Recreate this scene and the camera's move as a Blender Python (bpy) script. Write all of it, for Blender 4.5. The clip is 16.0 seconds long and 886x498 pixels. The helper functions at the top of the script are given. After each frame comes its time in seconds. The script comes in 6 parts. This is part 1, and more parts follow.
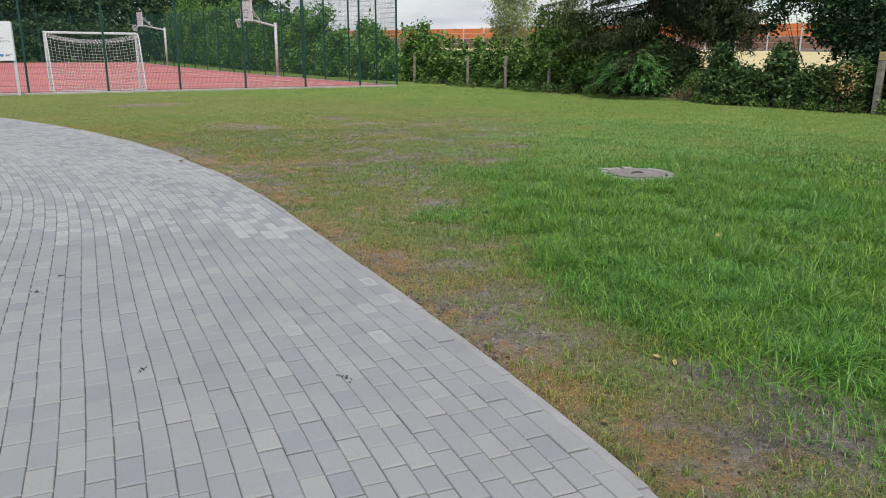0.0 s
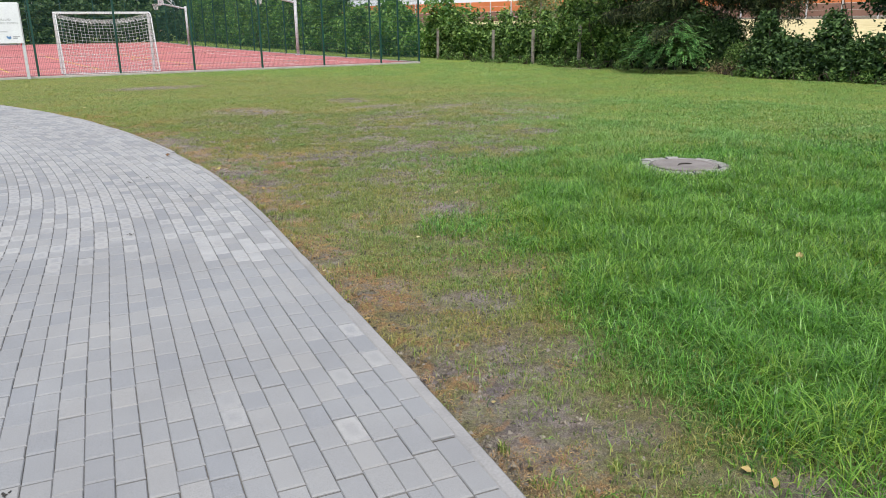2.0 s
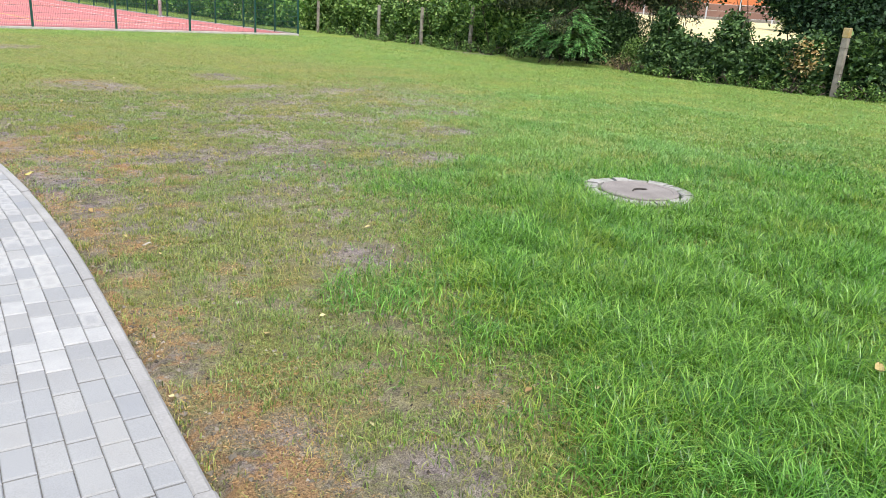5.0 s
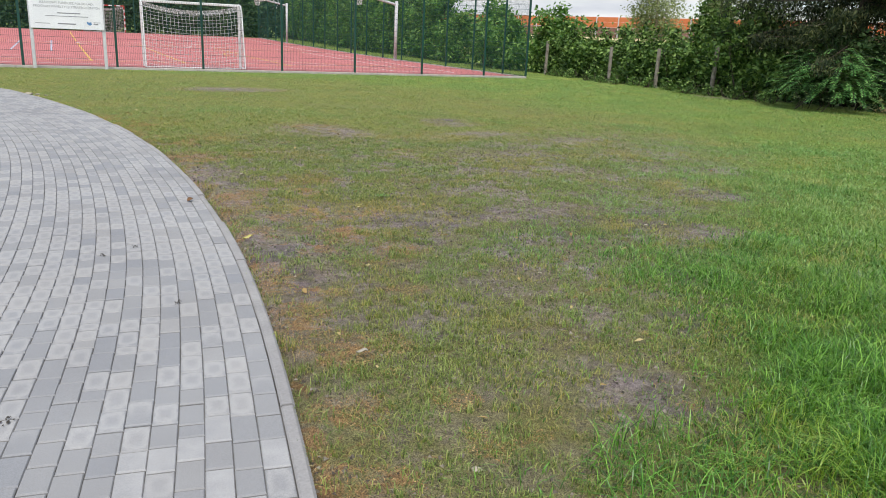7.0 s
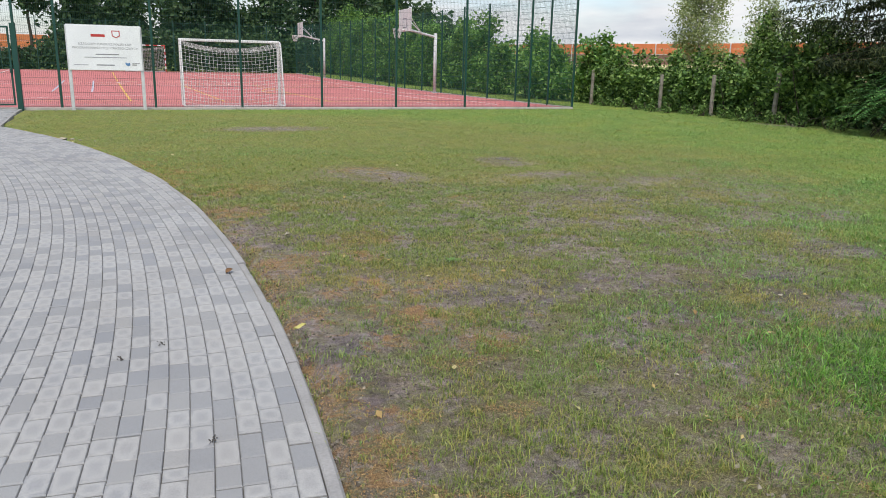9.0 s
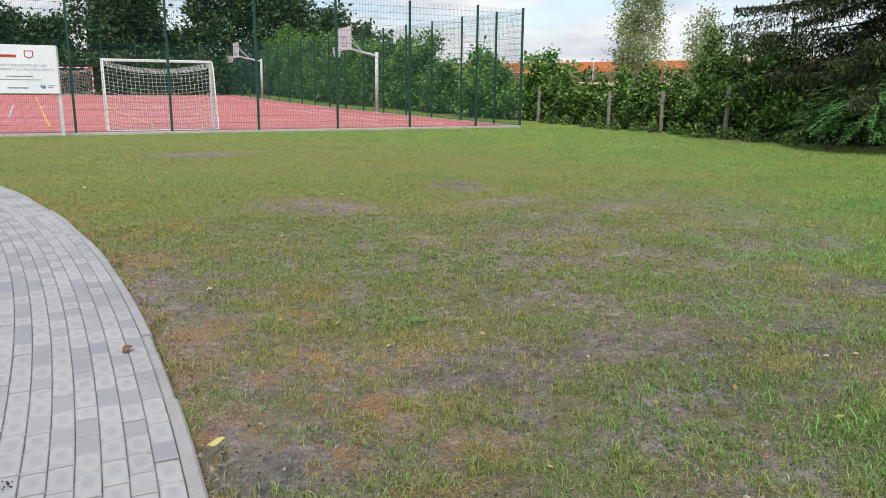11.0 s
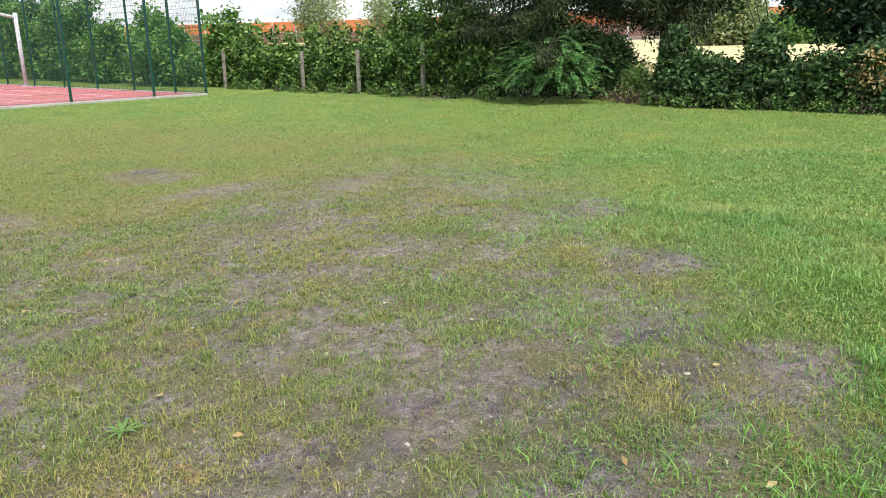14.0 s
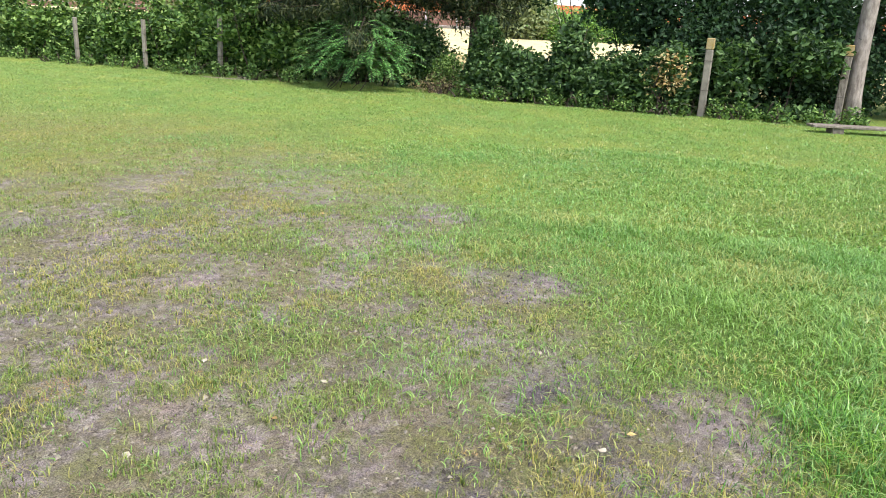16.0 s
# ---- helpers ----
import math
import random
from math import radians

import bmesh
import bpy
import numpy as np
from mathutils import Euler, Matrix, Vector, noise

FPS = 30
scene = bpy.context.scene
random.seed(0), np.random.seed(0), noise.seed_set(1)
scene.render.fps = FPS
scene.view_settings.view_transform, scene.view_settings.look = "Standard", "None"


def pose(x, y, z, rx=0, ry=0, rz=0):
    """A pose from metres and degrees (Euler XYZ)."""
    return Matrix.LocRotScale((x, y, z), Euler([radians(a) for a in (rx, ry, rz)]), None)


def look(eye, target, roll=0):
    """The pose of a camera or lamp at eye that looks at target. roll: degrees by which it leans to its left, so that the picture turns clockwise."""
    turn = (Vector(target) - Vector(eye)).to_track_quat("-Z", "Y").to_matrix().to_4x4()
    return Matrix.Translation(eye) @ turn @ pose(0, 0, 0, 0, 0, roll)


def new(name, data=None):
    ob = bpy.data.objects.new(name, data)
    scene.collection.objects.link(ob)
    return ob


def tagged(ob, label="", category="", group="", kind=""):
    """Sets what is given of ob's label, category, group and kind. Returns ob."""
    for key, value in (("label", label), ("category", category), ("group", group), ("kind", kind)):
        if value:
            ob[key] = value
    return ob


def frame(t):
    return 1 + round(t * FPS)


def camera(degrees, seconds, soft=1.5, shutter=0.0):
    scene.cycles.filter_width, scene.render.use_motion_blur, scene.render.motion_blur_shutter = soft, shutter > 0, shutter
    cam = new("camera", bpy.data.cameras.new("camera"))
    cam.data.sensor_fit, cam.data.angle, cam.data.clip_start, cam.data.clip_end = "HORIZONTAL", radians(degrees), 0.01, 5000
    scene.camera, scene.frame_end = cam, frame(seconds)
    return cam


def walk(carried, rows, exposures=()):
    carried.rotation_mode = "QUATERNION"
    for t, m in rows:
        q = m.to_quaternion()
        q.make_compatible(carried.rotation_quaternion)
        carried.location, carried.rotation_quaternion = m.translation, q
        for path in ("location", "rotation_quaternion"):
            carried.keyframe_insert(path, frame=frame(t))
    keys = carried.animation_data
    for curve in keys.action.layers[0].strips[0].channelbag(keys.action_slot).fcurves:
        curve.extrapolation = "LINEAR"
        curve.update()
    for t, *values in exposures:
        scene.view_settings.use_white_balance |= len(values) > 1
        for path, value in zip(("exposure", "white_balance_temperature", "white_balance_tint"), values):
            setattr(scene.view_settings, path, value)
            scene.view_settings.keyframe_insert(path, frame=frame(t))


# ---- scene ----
cam = camera(61.3, 16.0, soft=0.95)
PATH = [
    (0, (-16.985, -29.056, 1.44), (-15.908, -27.449, 0.93), 0.3),
    (0.5, (-16.798, -28.778, 1.416), (-15.748, -27.153, 0.908), -0.1),
    (1, (-16.667, -28.546, 1.437), (-15.581, -26.953, 0.906), 0.6),
    (1.5, (-16.388, -28.297, 1.421), (-15.354, -26.687, 0.84), 0.4),
    (2, (-16.227, -28.145, 1.449), (-15.224, -26.512, 0.878), -0.7),
    (2.5, (-16.104, -27.862, 1.483), (-14.967, -26.3, 0.967), 1.6),
    (3, (-15.967, -27.657, 1.473), (-14.747, -26.152, 0.976), 3.3),
    (3.2, (-15.867, -27.470, 1.450), (-14.645, -25.968, 0.947), 3.2),
    (5.3, (-15.240, -26.250, 1.445), (-13.969, -24.838, 0.819), 3.7),
    (5.5, (-15.093, -26.083, 1.417), (-13.877, -24.599, 0.851), 4.1),
    (6, (-15.122, -25.79, 1.446), (-13.935, -24.28, 0.89), 4.7),
    (6.5, (-15.088, -25.539, 1.413), (-14.162, -23.857, 0.853), 3.8),
    (7, (-15.026, -25.261, 1.431), (-14.207, -23.522, 0.88), 2.7),
    (7.5, (-15.08, -24.947, 1.437), (-14.196, -23.234, 0.906), 3.2),
    (8, (-15.087, -24.742, 1.43), (-14.222, -23.008, 0.934), 3.1),
    (8.2, (-15.065, -24.600, 1.455), (-14.328, -22.804, 0.973), 2.2),
    (10.3, (-14.588, -23.420, 1.435), (-13.822, -21.633, 0.965), -0.6),
    (10.5, (-14.561, -23.291, 1.402), (-13.801, -21.499, 0.941), -1.1),
    (11, (-14.554, -23.01, 1.412), (-13.678, -21.263, 0.984), 0.6),
    (11.5, (-14.53, -22.799, 1.395), (-13.529, -21.12, 0.971), 2.6),
    (12, (-14.391, -22.492, 1.388), (-13.473, -20.79, 0.877), 0.3),
    (12.5, (-14.309, -22.241, 1.368), (-13.247, -20.648, 0.791), 1.2),
    (13, (-14.241, -21.965, 1.393), (-12.835, -20.639, 0.877), 3.2),
    (13.5, (-14.074, -21.776, 1.356), (-12.645, -20.477, 0.838), 1.9),
    (14, (-13.886, -21.599, 1.382), (-12.413, -20.353, 0.857), -1.0),
    (14.5, (-13.781, -21.33, 1.376), (-12.249, -20.162, 0.839), 1.8),
    (15, (-13.69, -21.18, 1.403), (-11.928, -20.373, 0.906), 4.8),
    (15.5, (-13.46, -21.016, 1.386), (-11.705, -20.212, 0.863), 3.6),
    (16, (-13.321, -20.889, 1.393), (-11.571, -20.099, 0.833), 2.8),
]
EXPOSURE = [(0.0, 0.28), (0.5, 0.56), (1.0, 0.46), (1.5, 0.6), (2.5, 0.58), (3.0, 0.70), (5.5, 1.13), (6.0, 0.9), (6.5, 0.70), (7.0, 0.48), (8.0, 0.42), (8.2, 0.38), (10.3, 0.48), (10.5, 0.48), (11.5, 0.58), (12.5, 0.98), (13.0, 0.92), (13.5, 0.92), (14.0, 0.94), (14.5, 1.14), (15.0, 1.06), (15.5, 1.24), (16.0, 1.30)]
walk(cam, [(t, look(eye, target, roll)) for t, eye, target, roll in PATH], EXPOSURE)

# ---------- sky and sun: bright, broken overcast ----------
SUN_EL, SUN_AZ = 57.0, 205.0
world = bpy.data.worlds.new("sky")
scene.world = world
world.use_nodes = True
wn, wl = world.node_tree.nodes, world.node_tree.links
wn.clear()
w_out = wn.new("ShaderNodeOutputWorld")
w_bg = wn.new("ShaderNodeBackground")
w_sky = wn.new("ShaderNodeTexSky")
w_sky.sky_type, w_sky.sun_disc = "NISHITA", False
w_sky.sun_elevation, w_sky.sun_rotation = radians(SUN_EL), radians(SUN_AZ)
w_sky.air_density, w_sky.dust_density = 1.3, 0.8
w_tc = wn.new("ShaderNodeTexCoord")
w_map = wn.new("ShaderNodeMapping")
w_map.inputs["Scale"].default_value = (2.2, 2.2, 9.0)
w_noise = wn.new("ShaderNodeTexNoise")
w_noise.inputs["Scale"].default_value, w_noise.inputs["Detail"].default_value = 1.6, 7.0
w_ramp = wn.new("ShaderNodeValToRGB")
w_ramp.color_ramp.elements[0].position, w_ramp.color_ramp.elements[1].position = 0.36, 0.58
w_mix = wn.new("ShaderNodeMix")
w_mix.data_type = "RGBA"
wl.new(w_tc.outputs["Generated"], w_map.inputs["Vector"])
wl.new(w_map.outputs["Vector"], w_noise.inputs["Vector"])
wl.new(w_noise.outputs["Fac"], w_ramp.inputs["Fac"])
wl.new(w_ramp.outputs["Color"], w_mix.inputs["Factor"])
w_shade = wn.new("ShaderNodeTexNoise")
w_shade.inputs["Scale"].default_value, w_shade.inputs["Detail"].default_value = 3.1, 6.0
w_tone = wn.new("ShaderNodeValToRGB")
w_tone.color_ramp.elements[0].position, w_tone.color_ramp.elements[1].position = 0.36, 0.62
w_tone.color_ramp.elements[0].color, w_tone.color_ramp.elements[1].color = (3.9, 4.2, 4.75, 1), (6.2, 6.25, 6.35, 1)
wl.new(w_map.outputs["Vector"], w_shade.inputs["Vector"])
wl.new(w_shade.outputs["Fac"], w_tone.inputs["Fac"])
wl.new(w_tone.outputs["Color"], w_mix.inputs["B"])
w_gain = wn.new("ShaderNodeMix")
w_gain.data_type, w_gain.blend_type = "RGBA", "MULTIPLY"
w_gain.inputs["Factor"].default_value = 1.0
w_gain.inputs["B"].default_value = (0.9, 1.0, 1.25, 1)
wl.new(w_sky.outputs["Color"], w_gain.inputs["A"])
wl.new(w_gain.outputs["Result"], w_mix.inputs["A"])
wl.new(w_mix.outputs["Result"], w_bg.inputs["Color"])
w_bg.inputs["Strength"].default_value = 0.11
wl.new(w_bg.outputs["Background"], w_out.inputs["Surface"])

sun = new("sun", bpy.data.lights.new("sun", "SUN"))
sun.data.energy, sun.data.angle, sun.data.color = 2.6, radians(24), (1.0, 0.95, 0.87)
_a, _e = radians(SUN_AZ), radians(SUN_EL)
sun.matrix_world = look((math.sin(_a) * math.cos(_e) * 60, math.cos(_a) * math.cos(_e) * 60, math.sin(_e) * 60), (0, 0, 0))

# ---------- materials ----------


def mat(name, rough=0.8, metal=0.0, spec=0.5):
    m = bpy.data.materials.new(name)
    m.use_nodes = True
    b = m.node_tree.nodes["Principled BSDF"]
    b.inputs["Roughness"].default_value, b.inputs["Metallic"].default_value = rough, metal
    b.inputs["Specular IOR Level"].default_value = spec
    return m, m.node_tree.nodes, m.node_tree.links, b


def noise_node(n, l, scale, detail=4.0, vec=None, rough=0.55, distort=0.0):
    t = n.new("ShaderNodeTexNoise")
    t.inputs["Scale"].default_value, t.inputs["Detail"].default_value = scale, detail
    t.inputs["Roughness"].default_value, t.inputs["Distortion"].default_value = rough, distort
    if vec is None:
        g = n.new("ShaderNodeNewGeometry")
        vec = g.outputs["Position"]
    l.new(vec, t.inputs["Vector"])
    return t.outputs["Fac"]


def ramp_node(n, l, fac, stops):
    r = n.new("ShaderNodeValToRGB")
    e = r.color_ramp.elements
    while len(e) < len(stops):
        e.new(0.5)
    for k, (p, c) in enumerate(stops):
        e[k].position = p
        e[k].color = (*c, 1) if len(c) == 3 else c
    l.new(fac, r.inputs["Fac"])
    return r.outputs["Color"]


def mix_node(n, l, fac, a, b, mode="MIX"):
    m = n.new("ShaderNodeMix")
    m.data_type, m.blend_type = "RGBA", mode
    for key, v in (("Factor", fac), ("A", a), ("B", b)):
        if isinstance(v, (int, float)):
            m.inputs[key].default_value = v
        elif isinstance(v, tuple):
            m.inputs[key].default_value = (*v, 1)
        else:
            l.new(v, m.inputs[key])
    return m.outputs["Result"]


def bump_node(n, l, b, height, strength, dist=0.01):
    k = n.new("ShaderNodeBump")
    k.inputs["Strength"].default_value, k.inputs["Distance"].default_value = strength, dist
    l.new(height, k.inputs["Height"])
    l.new(k.outputs["Normal"], b.inputs["Normal"])


def math_node(n, l, op, a, b=0.0, clamp=False):
    k = n.new("ShaderNodeMath")
    k.operation, k.use_clamp = op, clamp
    for i, v in enumerate((a, b)):
        if isinstance(v, (int, float)):
            k.inputs[i].default_value = v
        else:
            l.new(v, k.inputs[i])
    return k.outputs[0]


def simple_mat(name, c1, c2, scale=8.0, rough=0.8, metal=0.0, bump=0.2, fine=60.0, spec=0.4):
    """Two tones by broad noise, with fine grain and bump."""
    m, n, l, b = mat(name, rough, metal, spec)
    col = ramp_node(n, l, noise_node(n, l, scale, 5), [(0.3, c1), (0.7, c2)])
    grain = noise_node(n, l, fine, 3)
    g = ramp_node(n, l, grain, [(0.2, (0.8, 0.8, 0.8)), (0.8, (1.1, 1.1, 1.1))])
    l.new(mix_node(n, l, 1.0, col, g, "MULTIPLY"), b.inputs["Base Color"])
    if bump:
        bump_node(n, l, b, grain, bump, 0.004)
    return m


def leaf_mat(name, dark, mid, light, gloss=0.55, through_light=0.24, patch=0.7):
    """Leaves: tone by leaf and by larger patches, light passing through the blade."""
    m, n, l, b = mat(name, gloss, 0, 0.28)
    g = n.new("ShaderNodeNewGeometry")
    col = ramp_node(n, l, g.outputs["Random Per Island"], [(0.0, dark), (0.5, mid), (1.0, light)])
    big = ramp_node(n, l, noise_node(n, l, patch, 3), [(0.3, (0.72, 0.74, 0.7)), (0.7, (1.2, 1.18, 1.1))])
    col = mix_node(n, l, 1.0, col, big, "MULTIPLY")
    l.new(col, b.inputs["Base Color"])
    t = n.new("ShaderNodeBsdfTranslucent")
    l.new(mix_node(n, l, 1.0, col, (1.2, 1.25, 0.6), "MULTIPLY"), t.inputs["Color"])
    x = n.new("ShaderNodeMixShader")
    x.inputs[0].default_value = through_light
    l.new(b.outputs[0], x.inputs[1])
    l.new(t.outputs[0], x.inputs[2])
    l.new(x.outputs[0], n["Material Output"].inputs["Surface"])
    return m


def ground_mat():
    """Soil with dry and damp patches, thatch and rust-brown litter, by the lawn's own cover."""
    m, n, l, b = mat("lawn_soil", 0.95, 0, 0.15)
    cover = {}
    for key in ("lush", "litter", "moist", "field", "turf", "thatch"):
        at = n.new("ShaderNodeAttribute")
        at.attribute_name = key
        cover[key] = at.outputs["Fac"]
    n1 = noise_node(n, l, 1.6, 9, rough=0.7)
    n2 = noise_node(n, l, 16.0, 7, rough=0.72)
    n3 = noise_node(n, l, 48.0, 5, rough=0.75)
    soil = ramp_node(n, l, n2, [(0.34, (0.145, 0.118, 0.117)), (0.5, (0.295, 0.243, 0.234)), (0.66, (0.47, 0.405, 0.385))])
    patch_tone = ramp_node(n, l, noise_node(n, l, 1.15, 6, rough=0.68, distort=0.4), [(0.36, (0.66, 0.67, 0.73)), (0.47, (1, 1, 1)), (0.57, (1.0, 0.98, 0.96)), (0.68, (1.35, 1.25, 1.18))])
    soil = mix_node(n, l, 1.0, soil, patch_tone, "MULTIPLY")
    wet = math_node(n, l, "ADD", cover["moist"], math_node(n, l, "MULTIPLY", math_node(n, l, "SUBTRACT", noise_node(n, l, 3.1, 6, rough=0.7), 0.5), 1.6))
    soil = mix_node(n, l, ramp_node(n, l, wet, [(0.35, (0, 0, 0)), (0.7, (0.9, 0.9, 0.9))]), soil, mix_node(n, l, 1.0, soil, (0.50, 0.51, 0.60), "MULTIPLY"))
    straw = ramp_node(n, l, n3, [(0.36, (0.10, 0.09, 0.042)), (0.66, (0.31, 0.27, 0.12))])
    moss = ramp_node(n, l, n3, [(0.3, (0.10, 0.11, 0.03)), (0.68, (0.32, 0.34, 0.10))])
    # deep: dark green ground colour that carries the shade between lush blades
    deep = ramp_node(n, l, n3, [(0.32, (0.038, 0.078, 0.014)), (0.68, (0.14, 0.225, 0.042))])
    rust = ramp_node(n, l, n3, [(0.28, (0.22, 0.12, 0.055)), (0.72, (0.55, 0.33, 0.16))])
    c = mix_node(n, l, ramp_node(n, l, n1, [(0.44, (0, 0, 0)), (0.58, (0.75, 0.75, 0.75))]), soil, straw)
    thin = ramp_node(n, l, noise_node(n, l, 4.3, 8, rough=0.72), [(0.46, (0, 0, 0)), (0.60, (0.5, 0.5, 0.5))])
    c = mix_node(n, l, thin, c, moss)
    olive = ramp_node(n, l, n3, [(0.3, (0.115, 0.115, 0.024)), (0.68, (0.36, 0.35, 0.085))])
    mat_of = math_node(n, l, "MULTIPLY", cover["thatch"], ramp_node(n, l, n2, [(0.34, (0.35, 0.35, 0.35)), (0.56, (0.95, 0.95, 0.95))]))
    c = mix_node(n, l, mat_of, c, olive)
    # litter in torn patches
    ln = noise_node(n, l, 6.5, 6, rough=0.66, distort=0.8)
    lf = math_node(n, l, "ADD", ln, math_node(n, l, "MULTIPLY", cover["litter"], 0.34))
    c = mix_node(n, l, ramp_node(n, l, lf, [(0.77, (0, 0, 0)), (0.88, (0.75, 0.75, 0.75))]), c, rust)
    turf = ramp_node(n, l, n3, [(0.3, (0.11, 0.17, 0.036)), (0.68, (0.27, 0.36, 0.085))])
    turf = mix_node(n, l, 1.0, turf, ramp_node(n, l, noise_node(n, l, 0.8, 6, rough=0.7), [(0.35, (0.72, 0.82, 0.8)), (0.5, (0.98, 0.98, 0.98)), (0.66, (1.25, 1.1, 0.95))]), "MULTIPLY")
    deep = mix_node(n, l, cover["turf"], deep, turf)
    lush = math_node(n, l, "ADD", cover["lush"], math_node(n, l, "MULTIPLY", math_node(n, l, "SUBTRACT", n2, 0.5), 0.9))
    c = mix_node(n, l, ramp_node(n, l, lush, [(0.3, (0, 0, 0)), (0.7, (1, 1, 1))]), c, deep)
    crop = ramp_node(n, l, n2, [(0.3, (0.30, 0.25, 0.11)), (0.7, (0.42, 0.36, 0.17))])
    c = mix_node(n, l, cover["field"], c, crop)
    n4 = noise_node(n, l, 190.0, 4, rough=0.7)
    crumb = ramp_node(n, l, n4, [(0.36, (0.32, 0.32, 0.32)), (0.5, (0.98, 0.98, 0.98)), (0.64, (1.65, 1.65, 1.65))])
    c = mix_node(n, l, 1.0, c, crumb, "MULTIPLY")
    l.new(c, b.inputs["Base Color"])
    bump_node(n, l, b, mix_node(n, l, 0.35, n4, mix_node(n, l, 0.5, n2, n3)), 1.0, 0.03)
    return m


def grass_mat(name, a, bcol, c, dry, dry_amount, cool):
    """Grass blades: tone per blade, cooler and yellowing patches, some light passing through."""
    m, n, l, b = mat(name, 0.38, 0, 0.55)
    g = n.new("ShaderNodeNewGeometry")
    rnd = g.outputs["Random Per Island"]
    col = ramp_node(n, l, rnd, [(0.0, a), (0.55, bcol), (1.0, c)])
    cold = ramp_node(n, l, noise_node(n, l, 0.55, 4, rough=0.65), [(0.42, (1, 1, 1)), (0.6, cool)])
    col = mix_node(n, l, 1.0, col, cold, "MULTIPLY")
    patch = noise_node(n, l, 0.9, 5, rough=0.6)
    f = math_node(n, l, "ADD", patch, math_node(n, l, "MULTIPLY", math_node(n, l, "SUBTRACT", rnd, 0.5), 0.3))
    col = mix_node(n, l, ramp_node(n, l, f, [(0.62 - dry_amount, (0, 0, 0)), (0.80 - dry_amount, (1, 1, 1))]), col, dry)
    l.new(col, b.inputs["Base Color"])
    t = n.new("ShaderNodeBsdfTranslucent")
    l.new(mix_node(n, l, 1.0, col, (1.2, 1.2, 0.7), "MULTIPLY"), t.inputs["Color"])
    x = n.new("ShaderNodeMixShader")
    x.inputs[0].default_value = 0.28
    l.new(b.outputs[0], x.inputs[1])
    l.new(t.outputs[0], x.inputs[2])
    l.new(x.outputs[0], n["Material Output"].inputs["Surface"])
    return m


def paver_mat(name, by_object):
    """Pressed concrete pavers: greys per stone, pale lime bloom framing some of them, fine pores."""
    m, n, l, b = mat(name, 0.82, 0, 0.3)
    if by_object:
        rnd = n.new("ShaderNodeObjectInfo").outputs["Random"]
    else:
        rnd = n.new("ShaderNodeNewGeometry").outputs["Random Per Island"]
    base = ramp_node(n, l, rnd, [(0.0, (0.244, 0.251, 0.264)), (0.15, (0.258, 0.263, 0.271)), (0.4, (0.268, 0.272, 0.278)), (0.85, (0.280, 0.281, 0.282)), (1.0, (0.304, 0.302, 0.298))])
    uv = n.new("ShaderNodeUVMap")
    sep = n.new("ShaderNodeSeparateXYZ")
    l.new(uv.outputs["UV"], sep.inputs[0])
    du = math_node(n, l, "ABSOLUTE", math_node(n, l, "SUBTRACT", sep.outputs[0], 0.5))
    dv = math_node(n, l, "ABSOLUTE", math_node(n, l, "SUBTRACT", sep.outputs[1], 0.5))
    r2 = math_node(n, l, "MULTIPLY", math_node(n, l, "FRACT", math_node(n, l, "MULTIPLY", rnd, 37.7)), 1.0)
    pw = math_node(n, l, "POWER", math_node(n, l, "ADD", math_node(n, l, "POWER", du, 4.0), math_node(n, l, "POWER", dv, 4.0)), 0.25)
    wob = math_node(n, l, "MULTIPLY", math_node(n, l, "SUBTRACT", noise_node(n, l, 22.0, 4), 0.5), 0.34)
    ring = ramp_node(n, l, math_node(n, l, "ADD", pw, wob), [(0.14, (0.35, 0.35, 0.35)), (0.32, (0.9, 0.9, 0.9)), (0.40, (1, 1, 1)), (0.5, (0.2, 0.2, 0.2))])
    zone = ramp_node(n, l, noise_node(n, l, 0.45, 3), [(0.40, (0, 0, 0)), (0.62, (0.14, 0.14, 0.14))])
    # lime bloom is fresher on the stretch towards the court
    pos = n.new("ShaderNodeSeparateXYZ")
    l.new(n.new("ShaderNodeNewGeometry").outputs["Position"], pos.inputs[0])
    fresh = math_node(n, l, "MULTIPLY", math_node(n, l, "ADD", pos.outputs[1], 23.4), 0.26)
    fresh = math_node(n, l, "MAXIMUM", math_node(n, l, "MINIMUM", fresh, 0.52), -0.12)
    on = ramp_node(n, l, math_node(n, l, "ADD", r2, math_node(n, l, "ADD", zone, fresh)), [(0.95, (0, 0, 0)), (1.40, (0.55, 0.55, 0.55))])
    base = mix_node(n, l, mix_node(n, l, 1.0, ring, on, "MULTIPLY"), base, (0.42, 0.415, 0.405))
    dirt = ramp_node(n, l, noise_node(n, l, 1.1, 6, rough=0.65), [(0.3, (0.90, 0.89, 0.88)), (0.7, (1.06, 1.06, 1.05))])
    fine = noise_node(n, l, 260.0, 3)
    pores = ramp_node(n, l, fine, [(0.25, (0.78, 0.78, 0.78)), (0.6, (1.05, 1.05, 1.05))])
    c = mix_node(n, l, 1.0, mix_node(n, l, 1.0, base, dirt, "MULTIPLY"), pores, "MULTIPLY")
    l.new(c, b.inputs["Base Color"])
    bump_node(n, l, b, fine, 0.25, 0.002)
    return m


